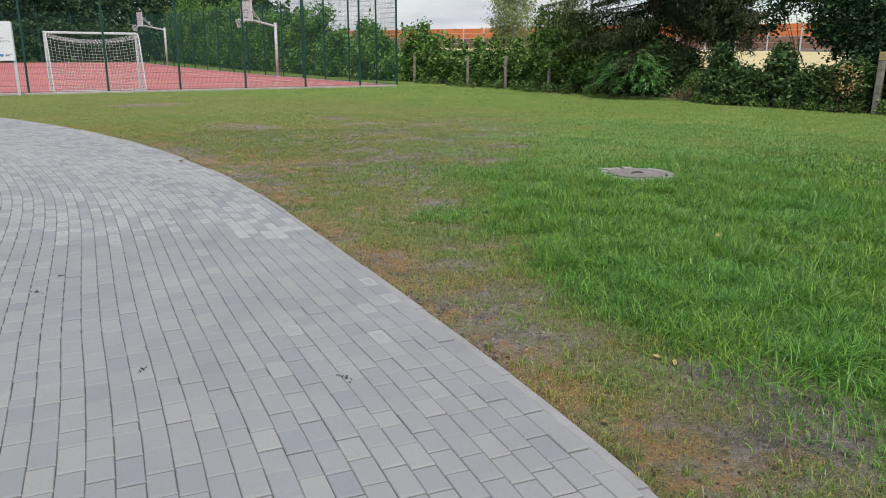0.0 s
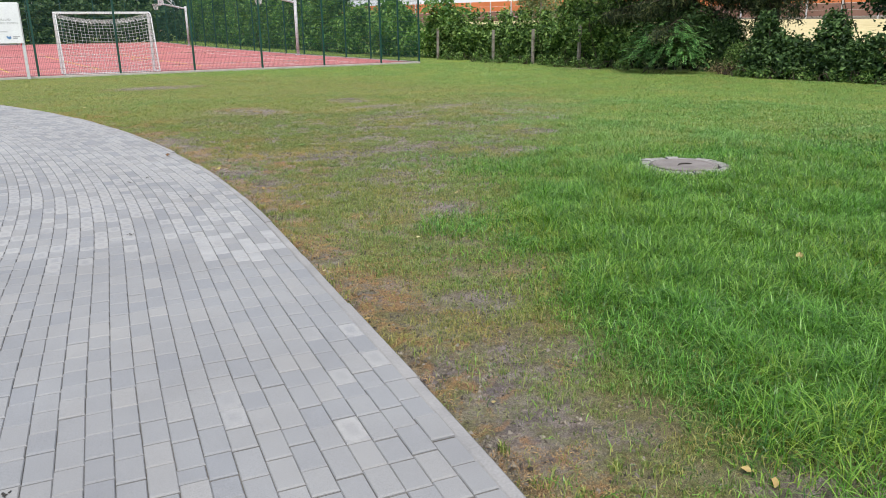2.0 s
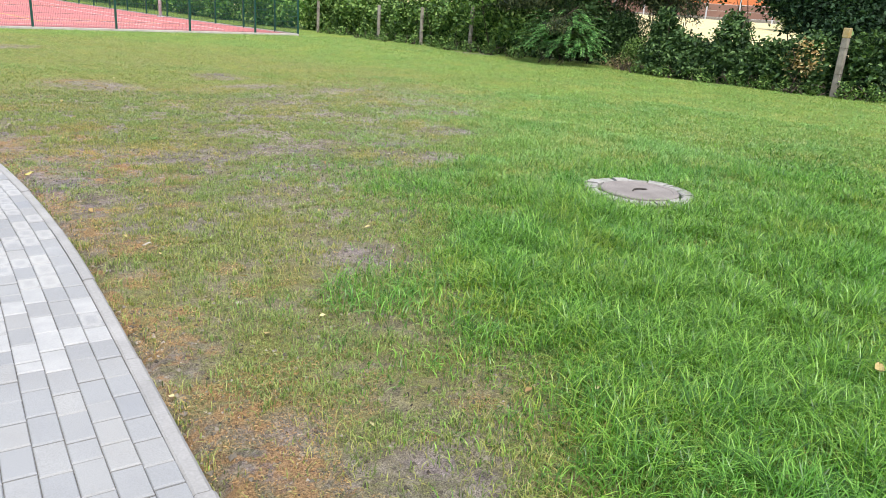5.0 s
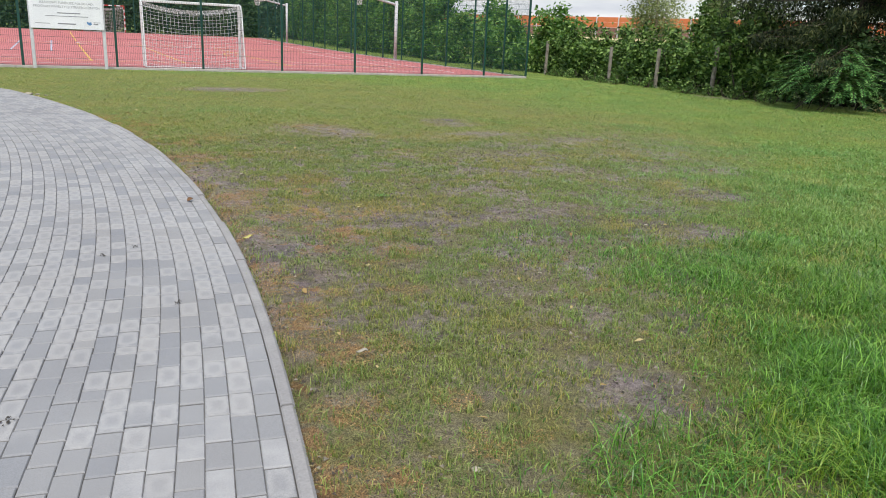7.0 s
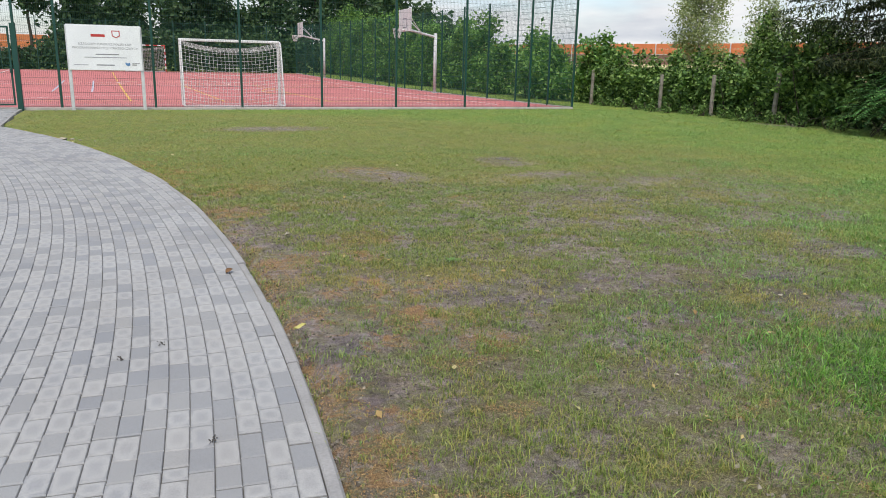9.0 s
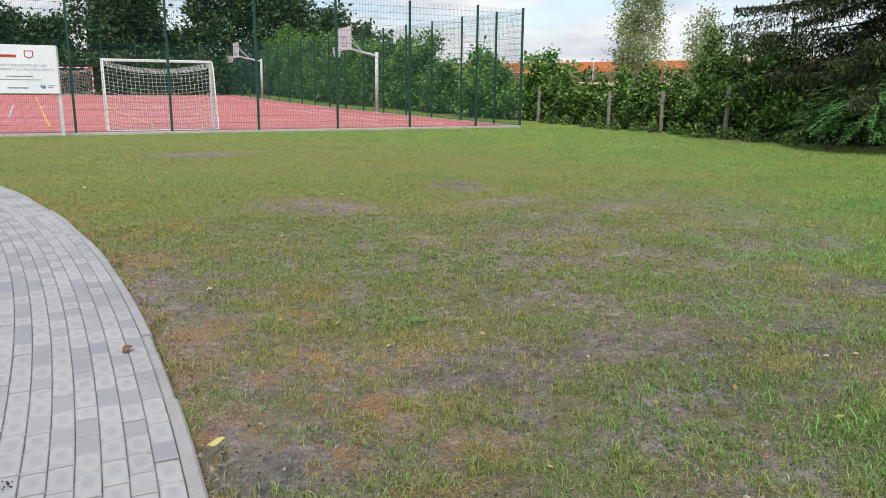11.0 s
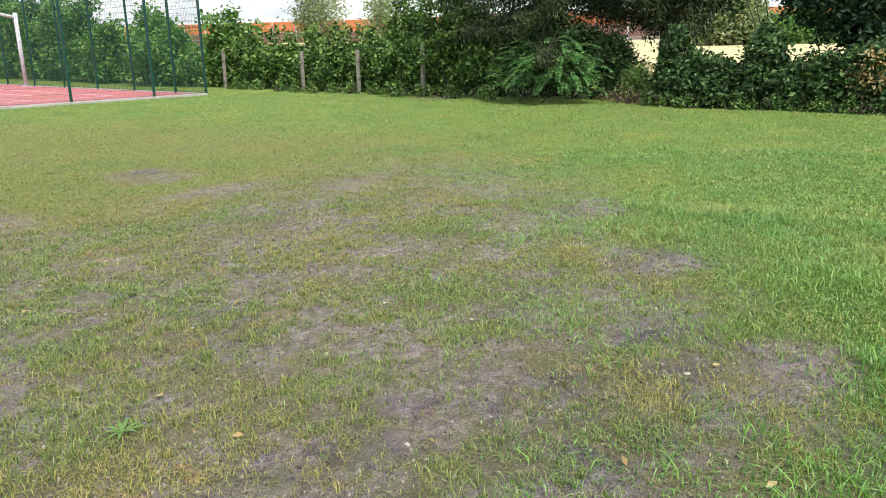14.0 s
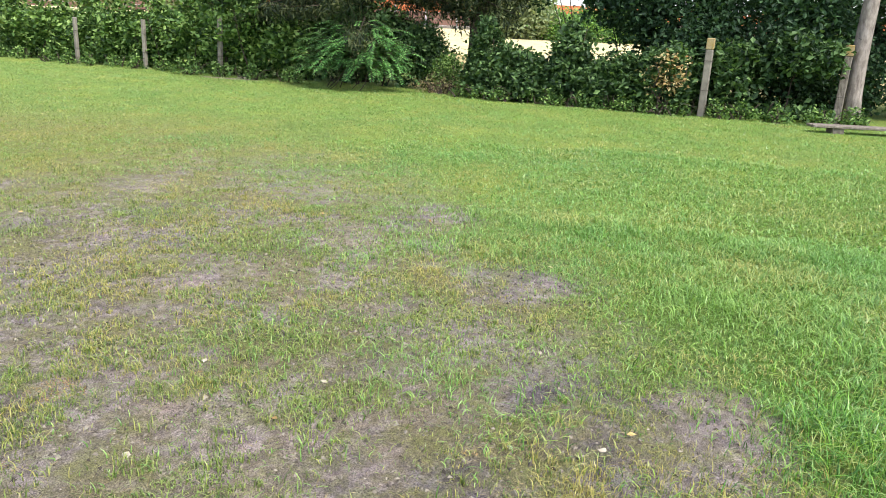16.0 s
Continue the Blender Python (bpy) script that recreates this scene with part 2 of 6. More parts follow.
def court_mat():
    """Rubber-granulate sports surface, faded brick red."""
    m, n, l, b = mat("court_surface", 0.85, 0, 0.3)
    c = ramp_node(n, l, noise_node(n, l, 0.35, 5), [(0.3, (0.47, 0.155, 0.15)), (0.7, (0.56, 0.195, 0.19))])
    g = ramp_node(n, l, noise_node(n, l, 240.0, 2), [(0.2, (0.7, 0.7, 0.7)), (0.8, (1.15, 1.15, 1.15))])
    l.new(mix_node(n, l, 1.0, c, g, "MULTIPLY"), b.inputs["Base Color"])
    return m


def bark_mat(name, c1, c2, scale=14.0):
    m, n, l, b = mat(name, 0.95, 0, 0.2)
    g = n.new("ShaderNodeNewGeometry")
    mp = n.new("ShaderNodeMapping")
    mp.inputs["Scale"].default_value = (1, 1, 0.35)
    l.new(g.outputs["Position"], mp.inputs["Vector"])
    f = noise_node(n, l, scale, 7, mp.outputs["Vector"], 0.65)
    l.new(ramp_node(n, l, f, [(0.3, c1), (0.68, c2)]), b.inputs["Base Color"])
    bump_node(n, l, b, f, 0.8, 0.03)
    return m


M_GROUND = ground_mat()
M_LUSH = grass_mat("lush_grass", (0.020, 0.078, 0.006), (0.104, 0.262, 0.020), (0.32, 0.54, 0.09), (0.29, 0.39, 0.045), 0.02, (0.82, 0.97, 1.0))
M_MEADOW = grass_mat("meadow_grass", (0.10, 0.205, 0.040), (0.215, 0.375, 0.082), (0.36, 0.53, 0.15), (0.40, 0.43, 0.14), 0.08, (0.84, 0.97, 1.08))
M_THIN = grass_mat("thin_grass", (0.06, 0.10, 0.020), (0.245, 0.32, 0.070), (0.40, 0.47, 0.14), (0.43, 0.37, 0.12), 0.12, (0.88, 0.97, 1.05))
M_LITTER = leaf_mat("rust_litter", (0.22, 0.12, 0.05), (0.44, 0.26, 0.11), (0.60, 0.42, 0.22), 0.8, 0.1)
M_PAVER = paver_mat("grey_pavers", False)
M_PAVER_ONE = paver_mat("grey_paver_stones", True)
M_JOINT = simple_mat("joint_sand", (0.08, 0.075, 0.068), (0.16, 0.15, 0.135), 6, 0.95, 0, 0.4, 120)
M_KERB = simple_mat("edging_concrete", (0.36, 0.335, 0.30), (0.50, 0.47, 0.43), 3.5, 0.9, 0, 0.4, 90)
M_EDGE = simple_mat("path_edging", (0.25, 0.245, 0.24), (0.34, 0.33, 0.32), 3.5, 0.9, 0, 0.4, 90)
M_PAVER_PALE = simple_mat("pale_paver", (0.315, 0.316, 0.315), (0.38, 0.378, 0.372), 9, 0.8, 0, 0.3, 200)
M_CONC = simple_mat("weathered_concrete", (0.16, 0.14, 0.115), (0.31, 0.28, 0.235), 6, 0.92, 0, 0.5, 70)
M_LID = simple_mat("lid_concrete", (0.17, 0.15, 0.138), (0.25, 0.225, 0.21), 5, 0.9, 0, 0.5, 80)
M_RINGSTONE = simple_mat("ring_stone", (0.24, 0.23, 0.21), (0.37, 0.36, 0.335), 9, 0.9, 0, 0.6, 60)
M_LICHEN = simple_mat("lichen_concrete", (0.34, 0.22, 0.06), (0.40, 0.33, 0.2), 11, 0.95, 0, 0.5, 70)
M_COURT = court_mat()
M_LINE_W = simple_mat("white_line_paint", (0.60, 0.56, 0.54), (0.74, 0.71, 0.69), 4, 0.8, 0, 0.1, 120)
M_LINE_Y = simple_mat("yellow_line_paint", (0.60, 0.36, 0.08), (0.70, 0.45, 0.12), 4, 0.8, 0, 0.1, 120)
M_GREEN = simple_mat("green_powder_coat", (0.005, 0.050, 0.036), (0.008, 0.062, 0.046), 3, 0.45, 0.0, 0, 90, 0.5)
M_WHITE = simple_mat("white_coated_metal", (0.68, 0.68, 0.67), (0.80, 0.80, 0.79), 5, 0.4, 0, 0, 60, 0.5)
M_NET = simple_mat("net_cord", (0.62, 0.62, 0.60), (0.75, 0.75, 0.73), 9, 0.9, 0, 0, 90)
M_RED = simple_mat("red_paint", (0.42, 0.03, 0.03), (0.5, 0.05, 0.045), 6, 0.5, 0, 0, 60)
M_STEEL = simple_mat("galvanised_steel", (0.50, 0.51, 0.52), (0.62, 0.63, 0.64), 7, 0.6, 0.05, 0.05, 60)
M_LINE_B = simple_mat("pale_blue_line_paint", (0.40, 0.42, 0.50), (0.48, 0.50, 0.58), 4, 0.8, 0, 0.1, 120)
M_BLUE = simple_mat("blue_paint", (0.10, 0.22, 0.42), (0.14, 0.28, 0.5), 6, 0.6, 0, 0, 60)
M_PRINT = simple_mat("grey_print", (0.22, 0.22, 0.24), (0.27, 0.27, 0.29), 30, 0.6, 0, 0, 90)
M_SIGN = simple_mat("white_sign_board", (0.76, 0.77, 0.79), (0.84, 0.85, 0.87), 2, 0.35, 0, 0, 50, 0.5)
M_ORANGE = simple_mat("orange_barrier_panel", (0.58, 0.17, 0.06), (0.68, 0.22, 0.085), 0.4, 0.6, 0, 0, 9)
M_BROWN = simple_mat("brown_barrier_panel", (0.20, 0.11, 0.085), (0.27, 0.15, 0.115), 0.4, 0.8, 0, 0, 9)
M_WHEAT = simple_mat("ripe_wheat", (0.50, 0.41, 0.20), (0.66, 0.56, 0.30), 1.2, 0.95, 0, 0.6, 9)
M_WOOD = bark_mat("grey_weathered_wood", (0.11, 0.09, 0.075), (0.28, 0.245, 0.205), 22)
M_BARK = bark_mat("dark_bark", (0.035, 0.026, 0.02), (0.10, 0.078, 0.06))
M_PINE = bark_mat("pine_bark", (0.15, 0.122, 0.108), (0.40, 0.345, 0.31), 16)
M_VINE = leaf_mat("vine_leaves", (0.012, 0.03, 0.012), (0.054, 0.115, 0.04), (0.15, 0.245, 0.09))
M_HEDGE = leaf_mat("hedge_leaves", (0.016, 0.042, 0.012), (0.10, 0.20, 0.05), (0.32, 0.46, 0.15))
M_ROBINIA = leaf_mat("feathery_leaves", (0.022, 0.085, 0.022), (0.08, 0.23, 0.058), (0.23, 0.46, 0.14))
M_SPRUCE = leaf_mat("spruce_needles", (0.007, 0.015, 0.007), (0.032, 0.054, 0.022), (0.13, 0.145, 0.06), 0.7, 0.12)
M_TREE = leaf_mat("dark_tree_leaves", (0.010, 0.028, 0.014), (0.029, 0.070, 0.032), (0.080, 0.155, 0.07), 0.6)
M_FARTREE = leaf_mat("far_tree_leaves", (0.02, 0.046, 0.02), (0.05, 0.10, 0.04), (0.12, 0.19, 0.08), 0.6, 0.25, 0.25)
M_SIDE = leaf_mat("shrub_leaves", (0.045, 0.12, 0.035), (0.14, 0.28, 0.075), (0.30, 0.47, 0.14), 0.5, 0.35, 0.4)
M_POPLAR = leaf_mat("silver_leaves", (0.14, 0.19, 0.09), (0.25, 0.31, 0.16), (0.38, 0.43, 0.26))
M_AUTUMN = leaf_mat("fallen_leaves", (0.22, 0.12, 0.05), (0.44, 0.32, 0.14), (0.58, 0.52, 0.30), 0.8, 0.15)
M_STRAW = leaf_mat("dry_straw", (0.16, 0.12, 0.06), (0.28, 0.225, 0.12), (0.42, 0.35, 0.21), 0.8, 0.1)
M_DEADLEAF = simple_mat("dead_leaf", (0.10, 0.05, 0.025), (0.2, 0.11, 0.05), 40, 0.9, 0, 0.2, 90)
M_YLEAF = simple_mat("yellow_leaf", (0.40, 0.36, 0.10), (0.48, 0.44, 0.18), 40, 0.8, 0, 0.1, 90)
M_CLOD = leaf_mat("soil_clods", (0.05, 0.042, 0.035), (0.14, 0.12, 0.10), (0.30, 0.265, 0.225), 0.95, 0.0)
M_PALE = simple_mat("pale_scraps", (0.32, 0.28, 0.21), (0.48, 0.43, 0.34), 30, 0.9, 0, 0.2, 80)
M_SCRAP = simple_mat("bleached_leaf", (0.30, 0.27, 0.21), (0.42, 0.39, 0.32), 30, 0.9, 0, 0.2, 80)
M_STAIN = simple_mat("dark_dirt", (0.03, 0.027, 0.022), (0.07, 0.06, 0.05), 30, 0.95, 0, 0.4, 90)

# ---------- mesh helpers ----------


def mesh_np(name, verts, faces, material, smooth=False):
    """A mesh from arrays: faces is a list of (n, k) index arrays."""
    me = bpy.data.meshes.new(name)
    verts = np.asarray(verts, np.float32)
    faces = [np.asarray(f, np.int32) for f in faces if len(f)]
    idx = np.concatenate([f.ravel() for f in faces])
    tot = np.concatenate([np.full(len(f), f.shape[1], np.int32) for f in faces])
    me.vertices.add(len(verts))
    me.loops.add(len(idx))
    me.polygons.add(len(tot))
    me.vertices.foreach_set("co", verts.ravel())
    me.loops.foreach_set("vertex_index", idx)
    me.polygons.foreach_set("loop_start", np.concatenate([[0], np.cumsum(tot)[:-1]]).astype(np.int32))
    me.polygons.foreach_set("use_smooth", np.full(len(tot), smooth))
    me.update(calc_edges=True)
    if material:
        me.materials.append(material)
    return me


class Builder:
    """Gathers tubes, boxes and strips into one mesh."""

    def __init__(self):
        self.v, self.q, self.t, self.n = [], [], [], 0

    def add(self, verts, quads=(), tris=()):
        verts = np.asarray(verts, float).reshape(-1, 3)
        if len(quads):
            self.q.append(np.asarray(quads) + self.n)
        if len(tris):
            self.t.append(np.asarray(tris) + self.n)
        self.v.append(verts)
        self.n += len(verts)
        return self

    def box(self, lo, hi, bevel=0.0, m=None):
        lo, hi = np.array(lo, float), np.array(hi, float)
        if bevel <= 0:
            p = np.array([[(lo, hi)[i][0], (lo, hi)[j][1], (lo, hi)[k][2]] for k in (0, 1) for j in (0, 1) for i in (0, 1)])
            q = [(0, 2, 3, 1), (4, 5, 7, 6), (0, 1, 5, 4), (2, 6, 7, 3), (0, 4, 6, 2), (1, 3, 7, 5)]
            t = []
        else:
            bm = bmesh.new()
            bmesh.ops.create_cube(bm, size=1)
            for v in bm.verts:
                v.co = Vector([(lo[i] + hi[i]) / 2 + v.co[i] * (hi[i] - lo[i]) for i in range(3)])
            bmesh.ops.bevel(bm, geom=bm.edges[:], offset=bevel, segments=1, affect="EDGES")
            bm.verts.index_update()
            p = np.array([v.co[:] for v in bm.verts])
            q = [[v.index for v in f.verts] for f in bm.faces if len(f.verts) == 4]
            t = [[v.index for v in f.verts] for f in bm.faces if len(f.verts) == 3]
            bm.free()
        if m is not None:
            p = np.array([(m @ Vector(c))[:] for c in p])
        return self.add(p, q, t)

    def tube(self, pts, radii, sides=6, cap=True):
        pts = np.asarray(pts, float)
        radii = np.broadcast_to(np.asarray(radii, float), (len(pts),))
        d = np.gradient(pts, axis=0)
        d /= np.linalg.norm(d, axis=1, keepdims=True) + 1e-9
        ref = np.array([0.0, 0.0, 1.0]) if abs(d[0][2]) < 0.9 else np.array([1.0, 0.0, 0.0])
        u = np.cross(d, ref)
        u /= np.linalg.norm(u, axis=1, keepdims=True) + 1e-9
        w = np.cross(d, u)
        a = np.linspace(0, 2 * np.pi, sides, endpoint=False)
        ring = pts[:, None] + radii[:, None, None] * (np.cos(a)[None, :, None] * u[:, None] + np.sin(a)[None, :, None] * w[:, None])
        k, s = len(pts), sides
        i, j = np.meshgrid(np.arange(k - 1), np.arange(s), indexing="ij")
        q = np.stack([i * s + j, i * s + (j + 1) % s, (i + 1) * s + (j + 1) % s, (i + 1) * s + j], -1).reshape(-1, 4)
        v, t = ring.reshape(-1, 3), []
        if cap:
            v = np.vstack([v, pts[0], pts[-1]])
            c0, c1 = k * s, k * s + 1
            t = [(c0, (m + 1) % s, m) for m in range(s)] + [(c1, (k - 1) * s + m, (k - 1) * s + (m + 1) % s) for m in range(s)]
        return self.add(v, q, t)

    def mesh(self, name, material, smooth=False):
        f = []
        if self.q:
            f.append(np.concatenate(self.q))
        if self.t:
            f.append(np.concatenate(self.t))
        return mesh_np(name, np.concatenate(self.v), f, material, smooth)


def thing(name, label, category, m=None, group="", kind="", data=None):
    ob = tagged(new(name, data), label, category, group, kind)
    if m is not None:
        ob.matrix_world = m
    return ob


def part(name, made, material, parent, label="", m=None, smooth=False):
    """Links a builder or a mesh as one part under its thing, placed in the thing's own space."""
    me = made.mesh(name, material, smooth) if isinstance(made, Builder) else made
    ob = new(name, me)
    ob.parent = parent
    if m is not None:
        ob.matrix_local = m
    if label:
        tagged(ob, label)
    return ob


def leaves(rng, centres, size, aspect=0.6, up=0.5, droop=0.0, fold=0.18):
    """Folded leaf blades at the centres: random headings, normals leaning upwards."""
    n = len(centres)
    nor = rng.normal(size=(n, 3))
    nor[:, 2] += up * 2.2
    nor /= np.linalg.norm(nor, axis=1, keepdims=True)
    d = rng.normal(size=(n, 3))
    d[:, 2] -= droop
    d -= (d * nor).sum(1, keepdims=True) * nor
    d /= np.linalg.norm(d, axis=1, keepdims=True) + 1e-9
    s = np.cross(nor, d)
    ln = (size * rng.uniform(0.6, 1.35, n))[:, None]
    wd = ln * aspect * 0.5
    base, tip = centres - d * ln * 0.5, centres + d * ln * 0.5
    mid = centres - d * ln * 0.08 + nor * wd * fold * 2
    v = np.stack([base, mid + s * wd, tip, mid - s * wd], 1).reshape(-1, 3)
    i = np.arange(n)[:, None] * 4
    return v, np.concatenate([i + [[0, 1, 2]], i + [[0, 2, 3]]])


def foliage_mesh(name, rng, blobs, material, clumps, per, spread, size, shell=0.55, **kw):
    """Leaves in clumps over the outer part of ellipsoids (cx, cy, cz, rx, ry, rz)."""
    b = np.array(blobs, float)
    area = (b[:, 3] * b[:, 4] + b[:, 4] * b[:, 5] + b[:, 3] * b[:, 5])
    pick = rng.choice(len(b), clumps, p=area / area.sum())
    d = rng.normal(size=(clumps, 3))
    d /= np.linalg.norm(d, axis=1, keepdims=True)
    r = shell + (1 - shell) * rng.uniform(0, 1, clumps) ** 0.7
    c = b[pick, :3] + d * b[pick, 3:6] * (r * rng.uniform(0.85, 1.15, clumps))[:, None]
    pts = (c[:, None] + rng.normal(size=(clumps, per, 3)) * spread).reshape(-1, 3)
    pts = pts[pts[:, 2] > 0.03]
    v, t = leaves(rng, pts, size, **kw)
    return mesh_np(name, v, [t], material)


# ---------- lie of the land ----------
EDGE_C, EDGE_R = np.array([-44.70, -19.78]), 30.45
SKEW = 0.036


def land(x, y):
    """Height of the ground: the court rises gently, the field climbs to the road bank."""
    x, y = np.asarray(x, float), np.asarray(y, float)
    u = (x + 14) * 0.94 + (y + 22) * 0.342
    f = np.clip((u - 30) / 62, 0, 1)
    return 0.00022 * np.clip(y, 0, 45) ** 2 + 0.95 * f * f * (3 - 2 * f)


def court_xyz(x, y, z=0.0):
    return (x - SKEW * max(y, 0.0), y, float(land(-10, y)) + z)


LUSH_Y = [-40, -30, -27.6, -26.9, -26.1, -25.6, -24.85, -24.1, -23.1, -22.3, -21.3, -20.5, -19.9, -18.8, -17.3, -15.8, -12.8, -11.4, -8.5, -6.5, -3.3, -1, 0.5]
LUSH_X = [-14.9, -14.6, -14.35, -14.2, -14.0, -13.78, -13.35, -13.0, -12.5, -11.95, -11.1, -10.3, -9.3, -8.5, -7.0, -6.1, -5.3, -6.1, -6.5, -6.7, -9.1, -14, -19]


def lushness(x, y):
    """1 where the sward is deep and green, 0 where it is thin and dry."""
    return 1 / (1 + np.exp(-np.clip((x - np.interp(y, LUSH_Y, LUSH_X)) / np.interp(y, [-25, -22, -20, -14, -9], [0.18, 0.45, 1.1, 1.9, 2.4]), -40, 40)))


EDGE_A = [-0.45, -0.265, -0.225, -0.19, -0.15, -0.105, -0.04, 0.03, 0.16, 0.33, 0.6]
EDGE_D = [0.24, 0.17, 0.10, 0.0, -0.05, -0.02, 0.04, 0.06, 0.11, 0.09, 0.06]


_ea = np.linspace(-0.7, 0.9, 801)
_ed = np.convolve(np.pad(np.interp(_ea, EDGE_A, EDGE_D), 40, mode="edge"), np.hanning(81) / np.hanning(81).sum(), "valid")


def edge_r(a):
    """Radius of the path's outer edge, which strays a little from its arc."""
    return EDGE_R + np.interp(a, _ea, _ed)


def off_path(x, y):
    return np.hypot(x - EDGE_C[0], y - EDGE_C[1]) - edge_r(np.arctan2(y - EDGE_C[1], x - EDGE_C[0]))


def spur_edge(y):
    """The spur from the path to the court's gate ends here, towards the lawn."""
    return np.interp(y, [-5.82, -1.5, 0.0], [-17.54, -17.78, -17.80])


def on_spur(x, y):
    return (x < spur_edge(y)) & (x > -20.9) & (y > -5.84) & (y < -0.09) & (off_path(x, y) > 0.0)


BARE = [(-14.7, -25.8, 0.3, 0.5), (-14.5, -24.6, 0.28, 0.45), (-14.5, -23.6, 0.22, 0.4), (-14.45, -26.3, 0.4, 0.3), (-14.0, -18.5, 0.25, 0.7), (-13.9, -20.2, 0.3, 0.4), (-13.85, -20.95, 0.3, 0.25), (-10.83, -19.34, 0.22, 0.16), (-10.6, -20.06, 0.25, 0.12), (-9.98, -18.2, 0.35, 0.25), (-11.3, -17.95, 0.4, 0.2), (-10.83, -20.4, 0.15, 0.12), (-10.45, -20.85, 0.3, 0.2), (-8.24, -18.5, 0.5, 0.3), (-12.64, -21.3, 0.25, 0.2), (-9.57, -14.9, 0.6, 0.3), (-11.9, -18.9, 0.4, 0.25), (2.2, -7.8, 0.5, 1.1), (-14.3, -27.5, 0.6, 0.5), (-14.0, -27.1, 0.4, 0.3), (-14.5, -24.55, 0.35, 0.5), (-14.6, -25.7, 0.3, 0.45), (-12.0, -14.4, 0.7, 0.8), (-9.45, -13.5, 0.5, 0.5),
        (-12.75, -19.85, 0.5, 0.3), (-14.0, -17.6, 0.3, 0.9), (-11.5, -19.8, 0.6, 0.35), (-10.3, -16.7, 0.8, 0.5), (-14.54, -24.5, 0.22, 0.28), (-14.69, -25.47, 0.16, 0.2), (-14.05, -24.95, 0.3, 0.2), (-14.25, -25.6, 0.4, 0.3), (-9.37, -13.1, 0.45, 0.35), (-10.38, -16.6, 0.5, 0.3), (-13.26, -20.9, 0.22, 0.14), (-12.82, -21.44, 0.3, 0.16), (-8.98, -18.25, 0.4, 0.25), (-8.45, -15.7, 0.6, 0.3), (-10.8, -18.25, 0.3, 0.2), (-9.75, -16.2, 0.5, 0.3), (-10.53, -20.65, 0.28, 0.12), (-12.0, -7.1, 1.3, 0.6), (-12.96, -23.0, 0.35, 0.28), (-9.4, -19.6, 0.35, 0.3), (-10.6, -20.8, 0.4, 0.25)]


def bareness(x, y):
    """1 in the trodden bare spots of the lawn."""
    b = np.zeros(np.shape(x))
    for cx, cy, rx, ry in BARE:
        b = np.maximum(b, np.exp(-np.clip((((x - cx) / rx) ** 2 + ((y - cy) / ry) ** 2), 0, 6) ** 2))
    return b


MOIST = [(-14.54, -24.5, 0.3, 0.3), (-14.69, -25.47, 0.22, 0.22), (-11.45, -20.0, 0.9, 0.55), (-10.7, -20.5, 0.8, 0.35), (-9.37, -13.1, 0.5, 0.4), (-10.8, -19.35, 0.35, 0.25), (-12.85, -19.8, 0.4, 0.25), (-11.7, -20.3, 1.2, 0.6), (-12.3, -19.7, 0.7, 0.45), (-10.6, -20.2, 0.7, 0.35), (-12.75, -20.0, 0.4, 0.3), (-14.2, -27.5, 0.6, 0.4), (-13.9, -21.0, 0.4, 0.3)]


def moisture(x, y):
    """1 in the low spots whose soil stays dark and moist."""
    b = np.zeros(np.shape(x))
    for cx, cy, rx, ry in MOIST:
        b = np.maximum(b, 0.6 * np.exp(-np.clip(((x - cx) / rx) ** 2 + ((y - cy) / ry) ** 2, 0, 20)))
    return b


LITTER = [(-14.43, -24.13, 0.28), (-14.62, -24.75, 0.2), (-14.38, -23.13, 0.25), (-14.58, -25.33, 0.25), (-14.57, -25.65, 0.2), (-14.38, -24.6, 0.2), (-14.77, -27.37, 0.25), (-14.9, -27.6, 0.25), (-14.82, -26.3, 0.22), (-14.84, -26.84, 0.22), (-14.16, -21.57, 0.25), (-13.42, -19.97, 0.2), (-13.18, -20.5, 0.16), (-13.77, -19.51, 0.2), (-13.13, -19.54, 0.16), (-13.63, -19.87, 0.18), (-13.88, -18.56, 0.25), (-13.45, -19.19, 0.2), (-13.09, -18.11, 0.22), (-13.35, -18.62, 0.2), (-14.26, -23.3, 0.22), (-14.4, -23.6, 0.2), (-14.22, -22.65, 0.2), (-14.5, -24.5, 0.3), (-14.55, -24.9, 0.22), (-13.8, -19.5, 0.22), (-13.3, -19.55, 0.25), (-13.36, -20.1, 0.2),
          (-13.1, -20.6, 0.2), (-14.0, -18.7, 0.25), (-14.75, -26.6, 0.2), (-13.7, -20.4, 0.2), (-14.1, -15.4, 0.3), (-13.9, -21.3, 0.15), (-14.75, -25.3, 0.28), (-14.95, -26.0, 0.25), (-14.3, -24.0, 0.25), (-14.0, -22.1, 0.2), (-13.95, -20.0, 0.22), (-14.0, -16.6, 0.3), (-14.3, -13.6, 0.35)]


def litter_cover(x, y):
    """How much dead litter gathers: along the path's edge, and in a few swept-up spots."""
    off = off_path(x, y)
    c = 0.80 * np.exp(-np.where(off < -5.2, 9.0, np.clip(off, 0, 9)) / 0.8) * (y < 0)
    for cx, cy, r in LITTER:
        c = np.maximum(c, np.exp(-np.clip(((x - cx) ** 2 + (y - cy) ** 2) / (2.2 * r * r), 0, 20)))
    return c

# ---------- ground ----------


def axis_steps(lo, hi, step, far):
    a = np.arange(lo, hi + step / 2, step)
    out = np.cumsum(np.geomspace(step, far, 26))
    return np.concatenate([(lo - out)[::-1], a, hi + out])


